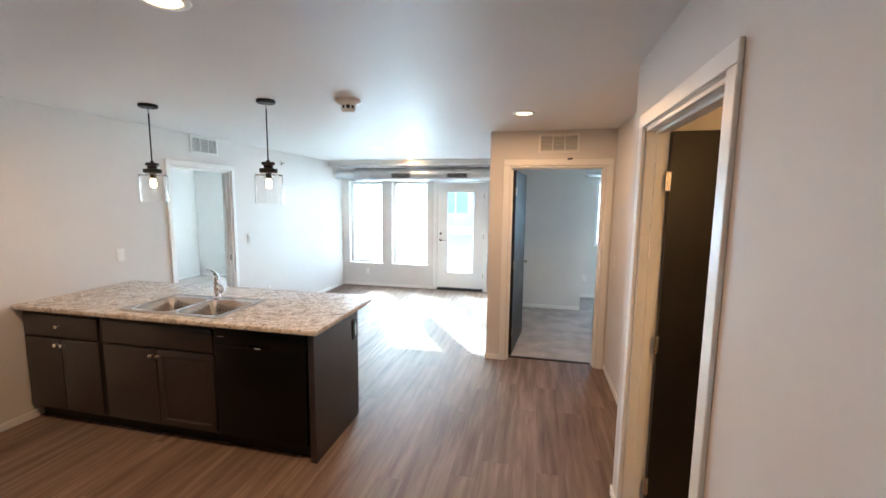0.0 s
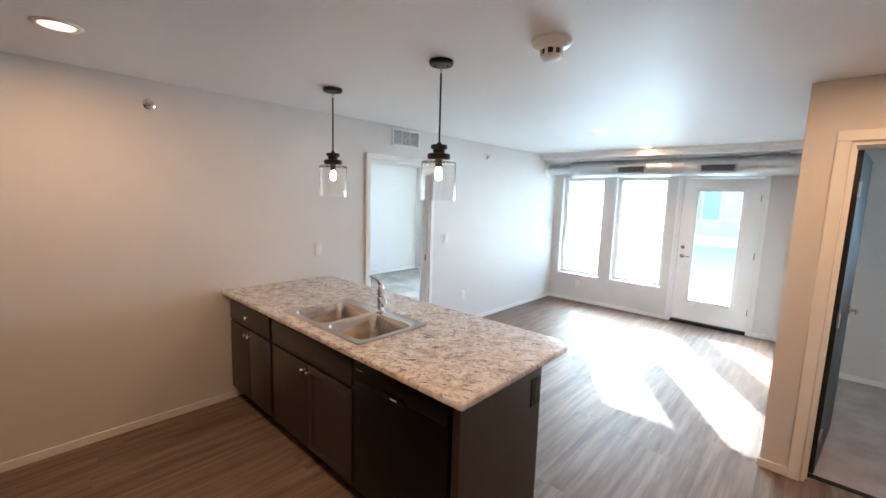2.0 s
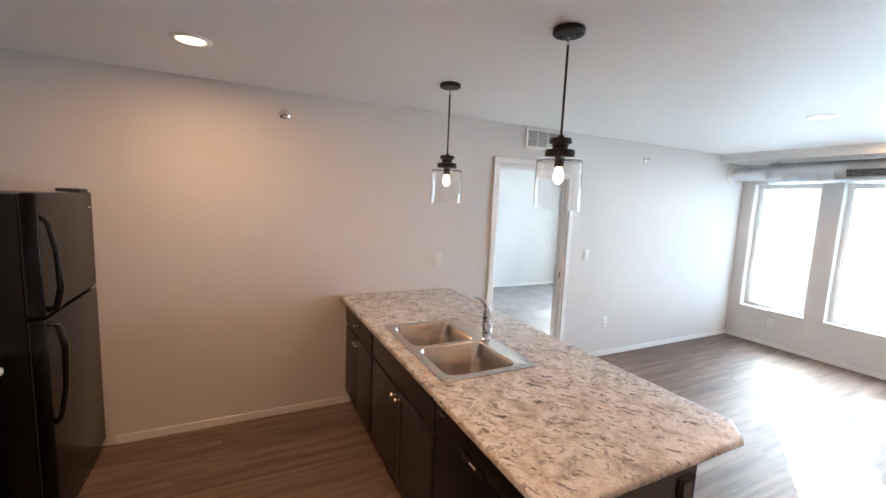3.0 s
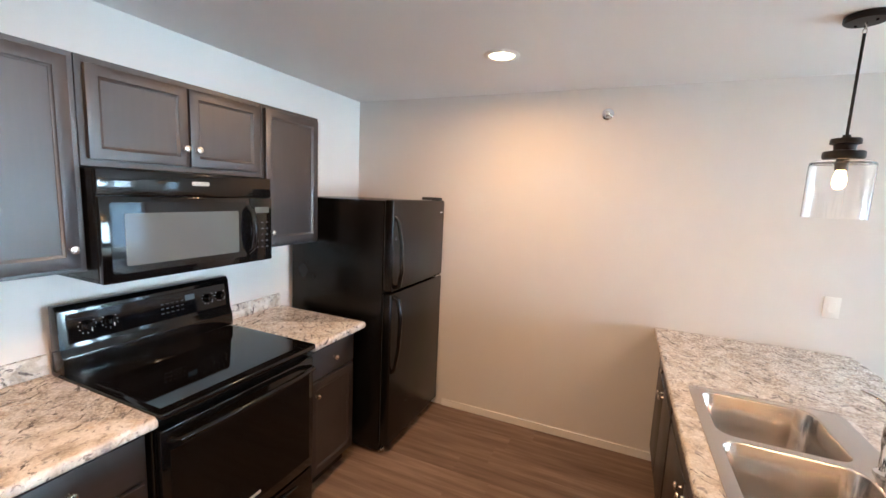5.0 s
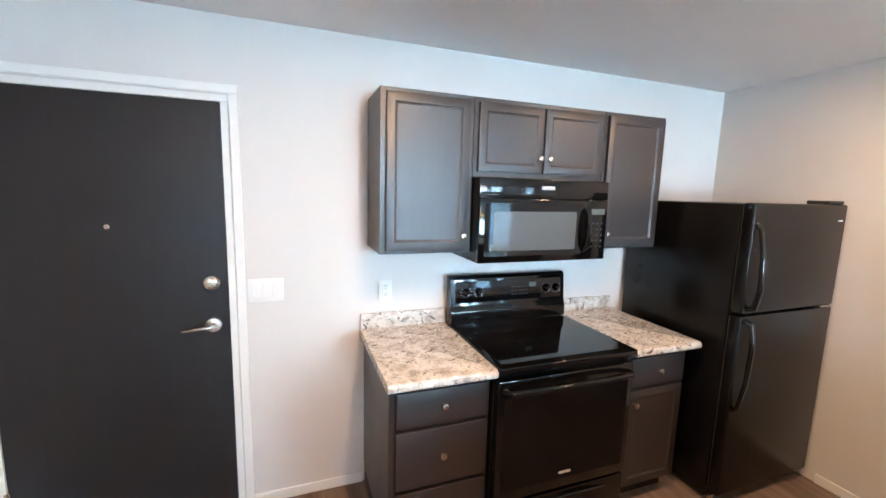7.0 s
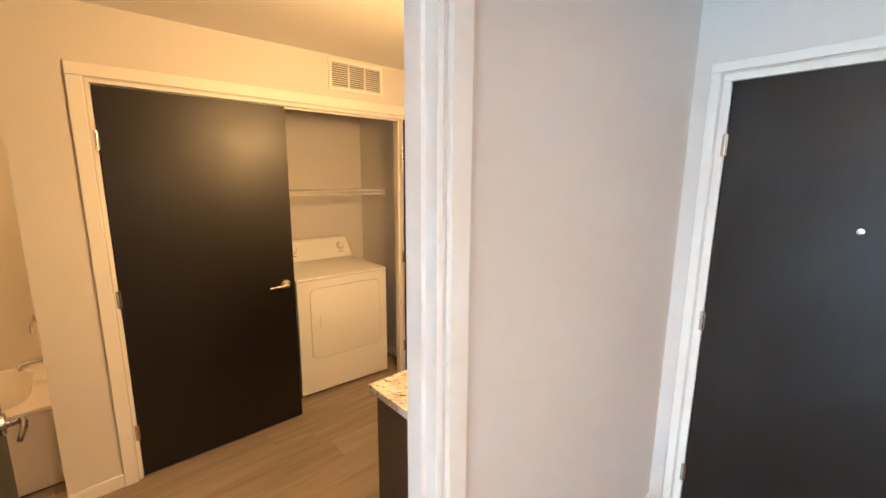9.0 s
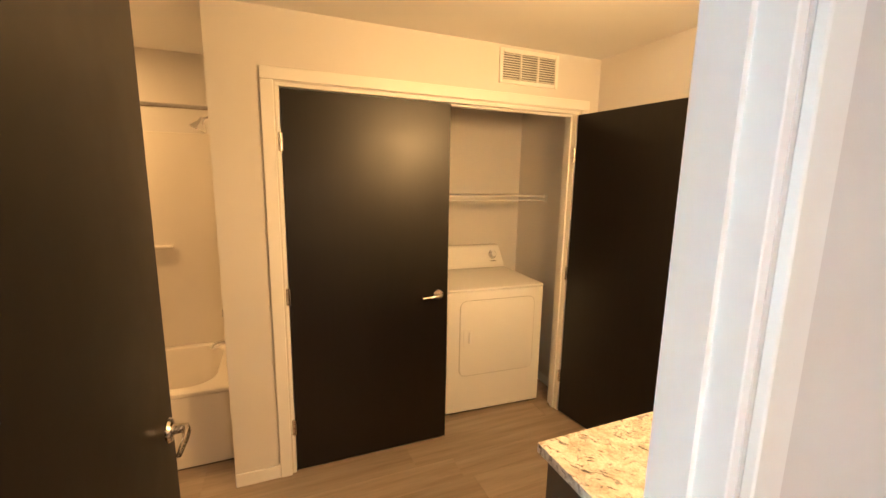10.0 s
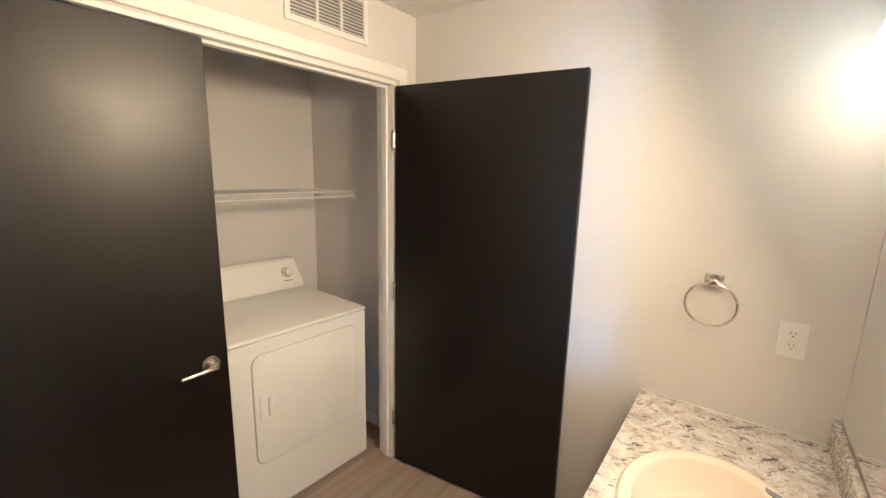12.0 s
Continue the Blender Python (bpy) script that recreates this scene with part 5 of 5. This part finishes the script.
for k, z in ((1.16, 0.000), (1.17, 0.008), (1.13, 0.016), (1.04, 0.018), (0.97, 0.012), (0.93, -0.01), (0.86, -0.06), (0.70, -0.11), (0.40, -0.135), (0.12, -0.14)):
    rings.append([b.verts.new((BC[0] + 0.19 * k * math.cos(2 * math.pi * i / 40), BC[1] + 0.235 * k * math.sin(2 * math.pi * i / 40), VZ + 0.001 + z)) for i in range(40)])
for a, c in zip(rings, rings[1:]):
    for i in range(40):
        b.faces.new((a[i], a[(i + 1) % 40], c[(i + 1) % 40], c[i]))
b.faces.new(rings[-1])
bmesh.ops.recalc_face_normals(b, faces=b.faces)
join(bm, b)
part("bowl", bm, BISQUE, basin)
bm = bm_new()
lathe(bm, [(0, 0.004), (0.020, 0.004), (0.026, 0.002), (0.027, 0), (0, 0)], Matrix.Translation((BC[0], BC[1], VZ - 0.139)), 20)
part("drain", bm, CHROME, basin)
bm = bm_new()
lathe(bm, [(0, 0), (0.010, 0), (0.010, 0.002), (0, 0.002)], Matrix.Translation((BC[0] + 0.158, BC[1] + 0.03, VZ - 0.045)) @ Matrix.Rotation(radians(-68), 4, "Y"), 14)
part("overflow", bm, SOCKET, basin)
bf = thing("basin_faucet", (0.935, BC[1], VZ), "polished chrome basin faucet with a flat lever", "faucet")
bm = bm_new()
box(bm, 0.912, 0.962, BC[1] - 0.075, BC[1] + 0.075, VZ + 0.0005, VZ + 0.022, 0.008, 2)
lathe(bm, [(0, 0.02), (0.024, 0.02), (0.021, 0.06), (0.023, 0.085), (0, 0.09)], Matrix.Translation((0.937, BC[1], VZ)), 20)
part("body", bm, CHROME, bf)
bm = bm_new()
tube(bm, [(0.945, BC[1], VZ + 0.055), (0.99, BC[1], VZ + 0.075), (1.04, BC[1], VZ + 0.078), (1.065, BC[1], VZ + 0.06)], 0.013, 12)
part("spout", bm, CHROME, bf)
bm = bm_new()
b = bmesh.new()
pts = [(0.93, 0.092, 0.016), (0.96, 0.104, 0.017), (1.01, 0.112, 0.013), (1.06, 0.128, 0.010), (1.075, 0.135, 0.006)]
last = None
for x, z, w in pts:
    ring = [b.verts.new((x, BC[1] + s * w, VZ + z + q)) for s, q in ((-1, 0), (1, 0), (1, 0.008), (-1, 0.008))]
    if last:
        for i in range(4):
            b.faces.new((last[i], last[(i + 1) % 4], ring[(i + 1) % 4], ring[i]))
    else:
        b.faces.new(ring[::-1])
    last = ring
b.faces.new(last)
bmesh.ops.recalc_face_normals(b, faces=b.faces)
bmesh.ops.bevel(b, geom=list(b.edges), offset=0.0025, segments=2, profile=0.5, affect="EDGES")
join(bm, b)
part("lever", bm, CHROME, bf)

bm = bm_new()
box(bm, XB + 0.001, XB + 0.007, 0.262, 1.42, 0.935, 1.83, 0.002)
single("bathroom_mirror", bm, MIRROR, "frameless wall mirror over the vanity", "mirror")

tr = thing("towel_ring", (1.255, YB, 1.31), "satin nickel towel ring on the bathroom wall", "towel ring")
bm = bm_new()
box(bm, 1.226, 1.284, YB + 0.0005, YB + 0.012, 1.285, 1.332, 0.003, 2)
box(bm, 1.243, 1.267, YB + 0.010, YB + 0.045, 1.293, 1.315, 0.004, 2)
part("mount", bm, NICKEL, tr)
bm = bm_new()
pts = [(1.255 + 0.078 * math.cos(a), YB + 0.036, 1.226 + 0.078 * math.sin(a)) for a in [2 * math.pi * k / 36 for k in range(37)]]
tube(bm, pts, 0.0045, 8)
part("ring", bm, NICKEL, tr)

vl = thing("vanity_light", (XB, 0.84, 2.0), "bar wall light with four lit opal glass shades over the mirror", "wall light")
bm = bm_new()
box(bm, XB + 0.0005, XB + 0.025, 0.30, 1.38, 2.05, 2.12, 0.005, 2)
part("backplate", bm, NICKEL, vl)
for y in (0.36, 0.68, 1.00, 1.32):
    bm = bm_new()
    tube(bm, [(XB + 0.02, y, 2.095), (XB + 0.070, y, 2.095), (XB + 0.082, y, 2.07)], 0.008, 8)
    part("arm", bm, NICKEL, vl)
    bm = bm_new()
    lathe(bm, [(0, 0.02), (0.022, 0.02), (0.030, 0.0), (0.052, -0.10), (0.056, -0.13), (0.050, -0.13), (0, -0.125)], Matrix.Translation((XB + 0.085, y, 2.055)), 24)
    part("shade", bm, SHADE_GLOW, vl, "opal glass bell, lit")
    lamp("vanity_lamp", "POINT", (XB + 0.09, y, 1.875), (2.6, 1.45, 1.2), 0.04, AMBER, 0.045)
# added disc in front of the shades, throws their light towards the closet
lamp("vanity_glow", "AREA", (XB + 0.19, 1.02, 1.98), (2.6, 1.6, 1.2), 2.15, AMBER, 0.34)

# tub alcove
tub = thing("bathtub", (3.3, 3.25, 0), "cream acrylic bathtub with an apron front", "bathtub")
bm = bm_new()
TX0, TX1, TY1, TZ = 2.92, 3.688, 4.0, 0.46
slab(bm, [(TX0, YT + 0.002), (TX1, YT + 0.002), (TX1, TY1), (TX0, TY1)], TZ - 0.03, TZ, [rounded(TX0 + 0.075, TX1 - 0.07, YT + 0.11, TY1 - 0.1, 0.14, 6)], 0.012, 3)
part("rim", bm, ACRYLIC, tub)
bm = bm_new()
box(bm, TX0 + 0.008, TX0 + 0.03, YT + 0.003, TY1, 0.0, TZ - 0.03, 0.004)
part("apron", bm, ACRYLIC, tub)
bm = bm_new()
bowl(bm, TX0 + 0.075, TX1 - 0.07, YT + 0.11, TY1 - 0.1, TZ - 0.002, 0.36, 0.14)
part("basin", bm, ACRYLIC, tub)
bm = bm_new()
lathe(bm, [(0, 0), (0.035, 0), (0.035, 0.004), (0.028, 0.008), (0, 0.008)], Matrix.Translation((3.3, YT + 0.118, 0.40)) @ Matrix.Rotation(radians(-90), 4, "X"), 20)
part("overflow_plate", bm, CHROME, tub)
sur = thing("tub_surround", (3.65, 3.25, TZ), "cream acrylic tub surround with moulded shelves", "tub surround")
bm = bm_new()
box(bm, TX1 - 0.018, TX1, YT + 0.014, TY1, TZ + 0.001, 1.925, 0.004)
part("back_panel", bm, ACRYLIC, sur)
bm = bm_new()
box(bm, TX0 + 0.02, TX1 - 0.018, YT + 0.001, YT + 0.014, TZ + 0.001, 1.925, 0.003)
part("end_panel", bm, ACRYLIC, sur)
for z, y0, y1 in ((1.16, 2.86, 3.35),):
    bm = bm_new()
    box(bm, TX1 - 0.055, TX1 - 0.017, y0, y1, z, z + 0.024, 0.011, 3)
    part("moulded_shelf", bm, ACRYLIC, sur)
cr = thing("shower_rod", (2.96, 3.2, 1.99), "chrome shower curtain rod", "shower rod")
bm = bm_new()
tube(bm, [(2.955, YT + 0.003, 1.992), (2.955, 4.098, 1.992)], 0.0125, 14)
part("rod", bm, CHROME, cr)
bm = bm_new()
lathe(bm, [(0, 0), (0.03, 0), (0.03, 0.006), (0.018, 0.014), (0.013, 0.02), (0, 0.02)], Matrix.Translation((2.955, YT + 0.001, 1.992)) @ Matrix.Rotation(radians(-90), 4, "X"), 20)
part("flange", bm, CHROME, cr)
shw = thing("shower_fixture", (3.3, YT, 1.98), "chrome shower head on a bent arm", "shower head")
bm = bm_new()
lathe(bm, [(0, 0), (0.03, 0), (0.028, 0.006), (0.012, 0.01), (0, 0.01)], Matrix.Translation((3.3, YT + 0.001, 1.995)) @ Matrix.Rotation(radians(-90), 4, "X"), 18)
tube(bm, [(3.3, YT + 0.005, 1.995), (3.3, YT + 0.06, 1.998), (3.3, YT + 0.11, 1.975)], 0.008, 10)
part("arm", bm, CHROME, shw)
bm = bm_new()
m = Matrix.Translation((3.3, YT + 0.11, 1.975)) @ Matrix.Rotation(radians(205), 4, "X")
lathe(bm, [(0, -0.012), (0.013, -0.012), (0.015, 0.012), (0.044, 0.050), (0.048, 0.062), (0.043, 0.068), (0, 0.066)], m, 22)
part("head", bm, CHROME, shw)
sp = thing("tub_spout", (3.3, YT, 0.58), "chrome tub spout on the surround", "tub spout")
bm = bm_new()
tube(bm, [(3.3, YT + 0.013, 0.585), (3.3, YT + 0.09, 0.585), (3.3, YT + 0.135, 0.578), (3.3, YT + 0.15, 0.555)], 0.022, 14, radii=[0.024, 0.022, 0.021, 0.018])
part("spout", bm, CHROME, sp)
vv = thing("shower_valve", (3.3, YT, 0.85), "chrome shower valve with a lever", "shower valve")
bm = bm_new()
lathe(bm, [(0, 0), (0.075, 0), (0.073, 0.008), (0.03, 0.014), (0.026, 0.05), (0, 0.052)], Matrix.Translation((3.3, YT + 0.014, 0.84)) @ Matrix.Rotation(radians(-90), 4, "X"), 28)
part("escutcheon", bm, CHROME, vv)
bm = bm_new()
tube(bm, [(3.3, YT + 0.06, 0.84), (3.3, YT + 0.075, 0.80), (3.3, YT + 0.078, 0.76)], 0.008, 10)
part("lever", bm, CHROME, vv)

# laundry closet
dry = thing("clothes_dryer", (3.1875, 0.796, 0), "white front-loading clothes dryer in the laundry closet", "dryer")
DX0, DX1, DY0, DY1, DT = 2.838, 3.535, 0.427, 1.165, 0.925
bm = bm_new()
box(bm, DX0 + 0.012, DX1, DY0 + 0.002, DY1 - 0.002, 0.022, DT - 0.022, 0.006, 2)
part("body", bm, WHITE_ENAMEL, dry)
bm = bm_new()
box(bm, DX0, DX1, DY0, DY1, DT - 0.021, DT, 0.010, 3)
tp = part("top", bm, WHITE_ENAMEL, dry)
bm = bm_new()
for k in range(2):
    box(bm, DX1 - 0.165 - k * 0.02, DX1 - 0.158 - k * 0.02, DY0 + 0.09 + 0.03 * k, DY0 + 0.36, DT - 0.0002, DT + 0.0006)
part("instruction_label", bm, LEGEND, tp, "faint printed instruction bars")
face = Matrix.Translation((DX0 + 0.012, 0, 0)) @ Matrix.Rotation(radians(90), 4, "Z") @ Matrix.Rotation(radians(90), 4, "X")


def front_slab(outline, out, bev, mat, name, parent, label="", holes=()):
    """A raised panel on the dryer's front; the outline is in (y, z)."""
    bm = bm_new()
    slab(bm, outline, 0, out, holes, bev, 3, Matrix(((0, 0, -1, DX0 + 0.012), (1, 0, 0, 0), (0, 1, 0, 0), (0, 0, 0, 1))))
    bmesh.ops.recalc_face_normals(bm, faces=bm.faces)
    return part(name, bm, mat, parent, label)


front_slab(rounded(DY0 + 0.002, DY1 - 0.002, 0.03, DT - 0.024, 0.008), 0.004, 0.002, WHITE_ENAMEL, "front_panel", dry)
gap = front_slab(rounded(DY0 + 0.067, DY1 - 0.092, 0.293, 0.841, 0.05, 6), 0.0052, 0.0, JOINT, "door_gap", dry, "thin dark joint around the dryer door")
dd = front_slab(rounded(DY0 + 0.070, DY1 - 0.095, 0.296, 0.838, 0.047, 6), 0.0105, 0.004, WHITE_ENAMEL, "door", dry)
front_slab(rounded(DY1 - 0.165, DY1 - 0.118, 0.515, 0.645, 0.012), 0.0135, 0.002, WHITE_ENAMEL, "pull_recess", dd)
front_slab(rounded(DY1 - 0.176, DY1 - 0.156, 0.535, 0.625, 0.008), 0.026, 0.004, WHITE_ENAMEL, "handle", dd)
bm = bm_new()
b = bmesh.new()
prof = [(DX1 - 0.105, DT + 0.001), (DX1 - 0.10, DT + 0.04), (DX1 - 0.055, DT + 0.175), (DX1 - 0.035, DT + 0.187), (DX1, DT + 0.187), (DX1, DT + 0.001)]
vs0 = [b.verts.new((x, DY0 + 0.012 + (0.035 if z > DT + 0.1 else 0), z)) for x, z in prof]
vs1 = [b.verts.new((x, DY1 - 0.012 - (0.035 if z > DT + 0.1 else 0), z)) for x, z in prof]
b.faces.new(vs0)
b.faces.new(vs1[::-1])
for i in range(len(prof)):
    j = (i + 1) % len(prof)
    b.faces.new((vs0[i], vs1[i], vs1[j], vs0[j]))
bmesh.ops.recalc_face_normals(b, faces=b.faces)
bmesh.ops.bevel(b, geom=list(b.edges), offset=0.010, segments=3, profile=0.5, affect="EDGES")
join(bm, b)
cons = part("console", bm, WHITE_ENAMEL, dry)
for y in (DY0 + 0.115, DY1 - 0.19):
    bm = bm_new()
    m = Matrix.Translation((DX1 - 0.078, y, DT + 0.108)) @ Matrix.Rotation(radians(-72), 4, "Y")
    lathe(bm, [(0, 0), (0.030, 0), (0.030, 0.006), (0.024, 0.010), (0.021, 0.028), (0, 0.030)], m, 22)
    kb = part("dial", bm, WHITE_ENAMEL, cons)
    bm = bm_new()
    for k in range(14):
        a = radians(20 + k * 23)
        box(bm, 0.031, 0.036, -0.0035, 0.0035, 0.0012, 0.0022, 0, 1, m @ Matrix.Rotation(a, 4, "Z"))
    part("dial_marks", bm, DUST, cons)
    bm = bm_new()
    box(bm, -0.058, -0.053, -0.026, 0.026, 0.0, 0.0022, 0, 1, m)
    part("legend", bm, DUST, cons)
for x in (DX0 + 0.06, DX1 - 0.06):
    for y in (DY0 + 0.06, DY1 - 0.06):
        bm = bm_new()
        lathe(bm, [(0, 0), (0.02, 0), (0.02, 0.008), (0.01, 0.01), (0.01, 0.026), (0, 0.026)], Matrix.Translation((x, y, 0)), 12)
        part("foot", bm, SOCKET, dry)
dry.rotation_euler = (0, 0, radians(-2.9))

sh = thing("wire_shelf", (3.37, 1.2, 1.52), "white coated wire shelf in the laundry closet", "shelf")
SX0, SX1, SY0, SY1, SZ = 3.17, 3.555, YB + 0.012, 2.345, 1.535
bm = bm_new()
for x, z, r in ((SX0, SZ, 0.0062), (SX0, SZ - 0.03, 0.0062), (SX1, SZ, 0.003), ((SX0 + SX1) / 2, SZ - 0.004, 0.003)):
    tube(bm, [(x, SY0, z), (x, SY1, z)], r, 6)
part("long_wire", bm, WIRE, sh)
bm = bm_new()
y = SY0 + 0.02
while y < SY1:
    tube(bm, [(SX1, y, SZ + 0.003), (SX0, y, SZ + 0.004), (SX0 - 0.003, y, SZ - 0.03)], 0.0013, 4)
    y += 0.026
part("wire_deck", bm, WIRE, sh)
for y in (SY0 - 0.009,):
    bm = bm_new()
    box(bm, SX0 - 0.02, SX0 + 0.025, y - 0.0025, y + 0.012, SZ - 0.05, SZ + 0.018, 0.003)
    part("end_bracket", bm, WIRE, sh)
bm = bm_new()
box(bm, 3.565, 3.57, 1.17, 1.27, 1.14, 1.26, 0.002)
single("dryer_outlet", bm, SOCKET, "dark dryer power outlet on the closet wall", "outlet")

# ---- thresholds ----
bm = bm_new()
box(bm, 0.015, 0.875, YD + T - 0.03, YD + T + 0.012, -0.006, 0.0065, 0.002)
structure("threshold_bedroom", bm, BRONZE, "thin metal strip between plank floor and carpet", "threshold")
bm = bm_new()
box(bm, XB - 0.06, XB - 0.02, BATH_Y[0] + 0.02, BATH_Y[1] - 0.02, -0.006, 0.0055, 0.002)
structure("threshold_bath", bm, BRONZE, "thin strip between the two plank floors", "threshold")

# ---- carpets ----
bm = bm_new()
box(bm, XJ + T, 3.3, YD + T, YF, -0.012, 0.004)
structure("floor_bedroom", bm, CARPET, "grey cut-pile bedroom carpet", "carpet")
bm = bm_new()
box(bm, -7.0, XL - 0.06, 3.4, YF, -0.012, 0.004)
structure("floor_side_room", bm, CARPET, "grey cut-pile carpet in the side room", "carpet")

# ---- outside ----
bm = bm_new()
b = bmesh.new()
bmesh.ops.create_grid(b, x_segments=60, y_segments=60, size=400)
for v in b.verts:
    v.co.z = -0.16 + 0.05 * noise.noise(v.co * 0.05)
    v.co.y += 408.15
join(bm, b)
structure("ground", bm, SNOW, "open pale ground under bright daylight", "ground")
bm = bm_new()
box(bm, -3.6, 0.3, 8.15, 10.6, -0.16, -0.03, 0.01)
structure("pavement_patio", bm, CONCRETE, "pale concrete patio slab outside the door", "patio")


def railing(x0, x1, y, top=1.05):
    r = thing("patio_railing", ((x0 + x1) / 2, y, -0.03), "metal patio railing with upright bars", "railing")
    for x in (x0, x1):
        bm = bm_new()
        box(bm, x - 0.016, x + 0.016, y - 0.016, y + 0.016, -0.14, top, 0.003)
        part("post", bm, BRONZE, r)
    for z in (0.10, top - 0.02):
        bm = bm_new()
        box(bm, x0, x1, y - 0.02, y + 0.02, z - 0.02, z + 0.02, 0.003)
        part("rail", bm, BRONZE, r)
    x = x0 + 0.11
    bm = bm_new()
    box(bm, -0.008, 0.008, -0.008, 0.008, 0.12, top - 0.04)
    me = mesh_of("baluster", bm, BRONZE)
    while x < x1 - 0.05:
        o = new("baluster", me)
        o.parent = r
        o.location = (x - (x0 + x1) / 2, 0, 0.03)
        x += 0.11
    return r


railing(-5.2, -3.74, 8.84)


def far_building(x0, x1, y, storeys, sh=3.0):
    """A long apartment house across the way, with windows in every storey."""
    g = thing("apartment_building", ((x0 + x1) / 2, y, -0.16), "pale apartment building with rows of windows across the way", "building")
    top = storeys * sh
    bm = bm_new()
    box(bm, x0, x1, y, y + 12, -0.3, top)
    part("wall", bm, SIDING, g)
    bm = bm_new()
    box(bm, x0 - 0.4, x1 + 0.4, y - 0.4, y + 12.4, top, top + 0.35, 0.05)
    part("roof", bm, ROOFING, g)
    n = int((x1 - x0) / 3.4)
    for s in range(storeys):
        for k in range(n):
            cx = x0 + (k + 0.5) * (x1 - x0) / n
            z = s * sh + 0.9
            bm = bm_new()
            for a in ((-0.8, -0.7, 0, 1.5), (0.7, 0.8, 0, 1.5), (-0.7, 0.7, 0, 0.1), (-0.7, 0.7, 1.4, 1.5), (-0.04, 0.04, 0.1, 1.4)):
                box(bm, cx + a[0], cx + a[1], y - 0.08, y + 0.02, z + a[2], z + a[3])
            w = part("window", bm, PLASTIC, g)
            bm = bm_new()
            box(bm, cx - 0.7, cx + 0.7, y - 0.03, y + 0.01, z + 0.1, z + 1.4)
            part("pane", bm, FARGLASS, w)
    bm = bm_new()
    for s in range(1, storeys):
        box(bm, x0, x1, y - 0.05, y + 0.01, s * sh - 0.1, s * sh + 0.1)
    box(bm, x0, x1, y - 0.12, y + 0.01, -0.3, 0.28)
    part("band_course", bm, PLASTIC, g)
    return g


far_building(-34, 40, 23, 2)

# ---- plank floors, last ----


def planks(name, label, mat, columns, width, length, seed):
    """Planks along y; columns are (x0, x1, y0, y1). Each plank is a part with its own bevelled edges."""
    rnd = random.Random(seed)
    root = thing(name, (0, 0, 0), label, "floor", "", "structure")
    cache = {}
    for x0, x1, y0, y1 in columns:
        y = y0 - rnd.random() * length
        while y < y1:
            a, c = max(y, y0), min(y + length, y1)
            if c - a > 0.02:
                key = (round(x1 - x0, 4), round(c - a, 3))
                if key not in cache:
                    w, d = key
                    g, e = 0.0002, 0.0008
                    b = bmesh.new()
                    rings = []
                    for inset, z in ((g, -0.011), (g, -0.0006), (g + e, 0.0)):
                        rings.append([b.verts.new(p) for p in ((inset, inset, z), (w - inset, inset, z), (w - inset, d - inset, z), (inset, d - inset, z))])
                    for r0, r1 in zip(rings, rings[1:]):
                        for i in range(4):
                            b.faces.new((r0[i], r0[(i + 1) % 4], r1[(i + 1) % 4], r1[i]))
                    b.faces.new(rings[-1])
                    me = bpy.data.meshes.new("plank")
                    b.to_mesh(me)
                    b.free()
                    me.materials.append(mat)
                    cache[key] = me
                o = new("plank", cache[key])
                o.parent = root
                o.location = (x0, a, 0)
            y += length
    return root


PW = 0.178
cols = []
x = XL
while x < X2 - 1e-6:
    e = min(x + PW, X2)
    for cut in (XJ, XH):
        if x < cut - 1e-6 < e:
            e = cut
    if e <= XJ + 1e-6:
        span = (YW - 0.05, YF)
    elif e <= XH + 1e-6:
        span = (YW - 0.05, YD + T - 0.03)
    else:
        span = (YC, YD + T - 0.03)
    cols.append((x, e, *span))
    x = e
cols.append((XH, XB - 0.06, BATH_Y[0], BATH_Y[1]))
planks("floor", "brown-grey wood-look vinyl plank floor", FLOOR, cols, PW, 1.22, 5)
cols = []
x = XB - 0.02
cols.append((x, XB, BATH_Y[0], BATH_Y[1]))
x = XB
while x < 2.92 - 1e-6:
    e = min(x + PW, 2.92)
    if e <= X2 + T + 1e-6:
        cols.append((x, e, YB, YC - T))
    else:
        cols.append((max(x, X2 + T), e, YC - T, 4.1))
        cols.append((x, e, YB, YC - T))
    x = e
while x < 3.57 - 1e-6:
    e = min(x + PW, 3.57)
    cols.append((x, e, YB, YT - T))
    x = e
planks("floor_bathroom", "pale tan wood-look vinyl plank floor of the bathroom", BATHFLOOR, cols, PW, 1.22, 9)
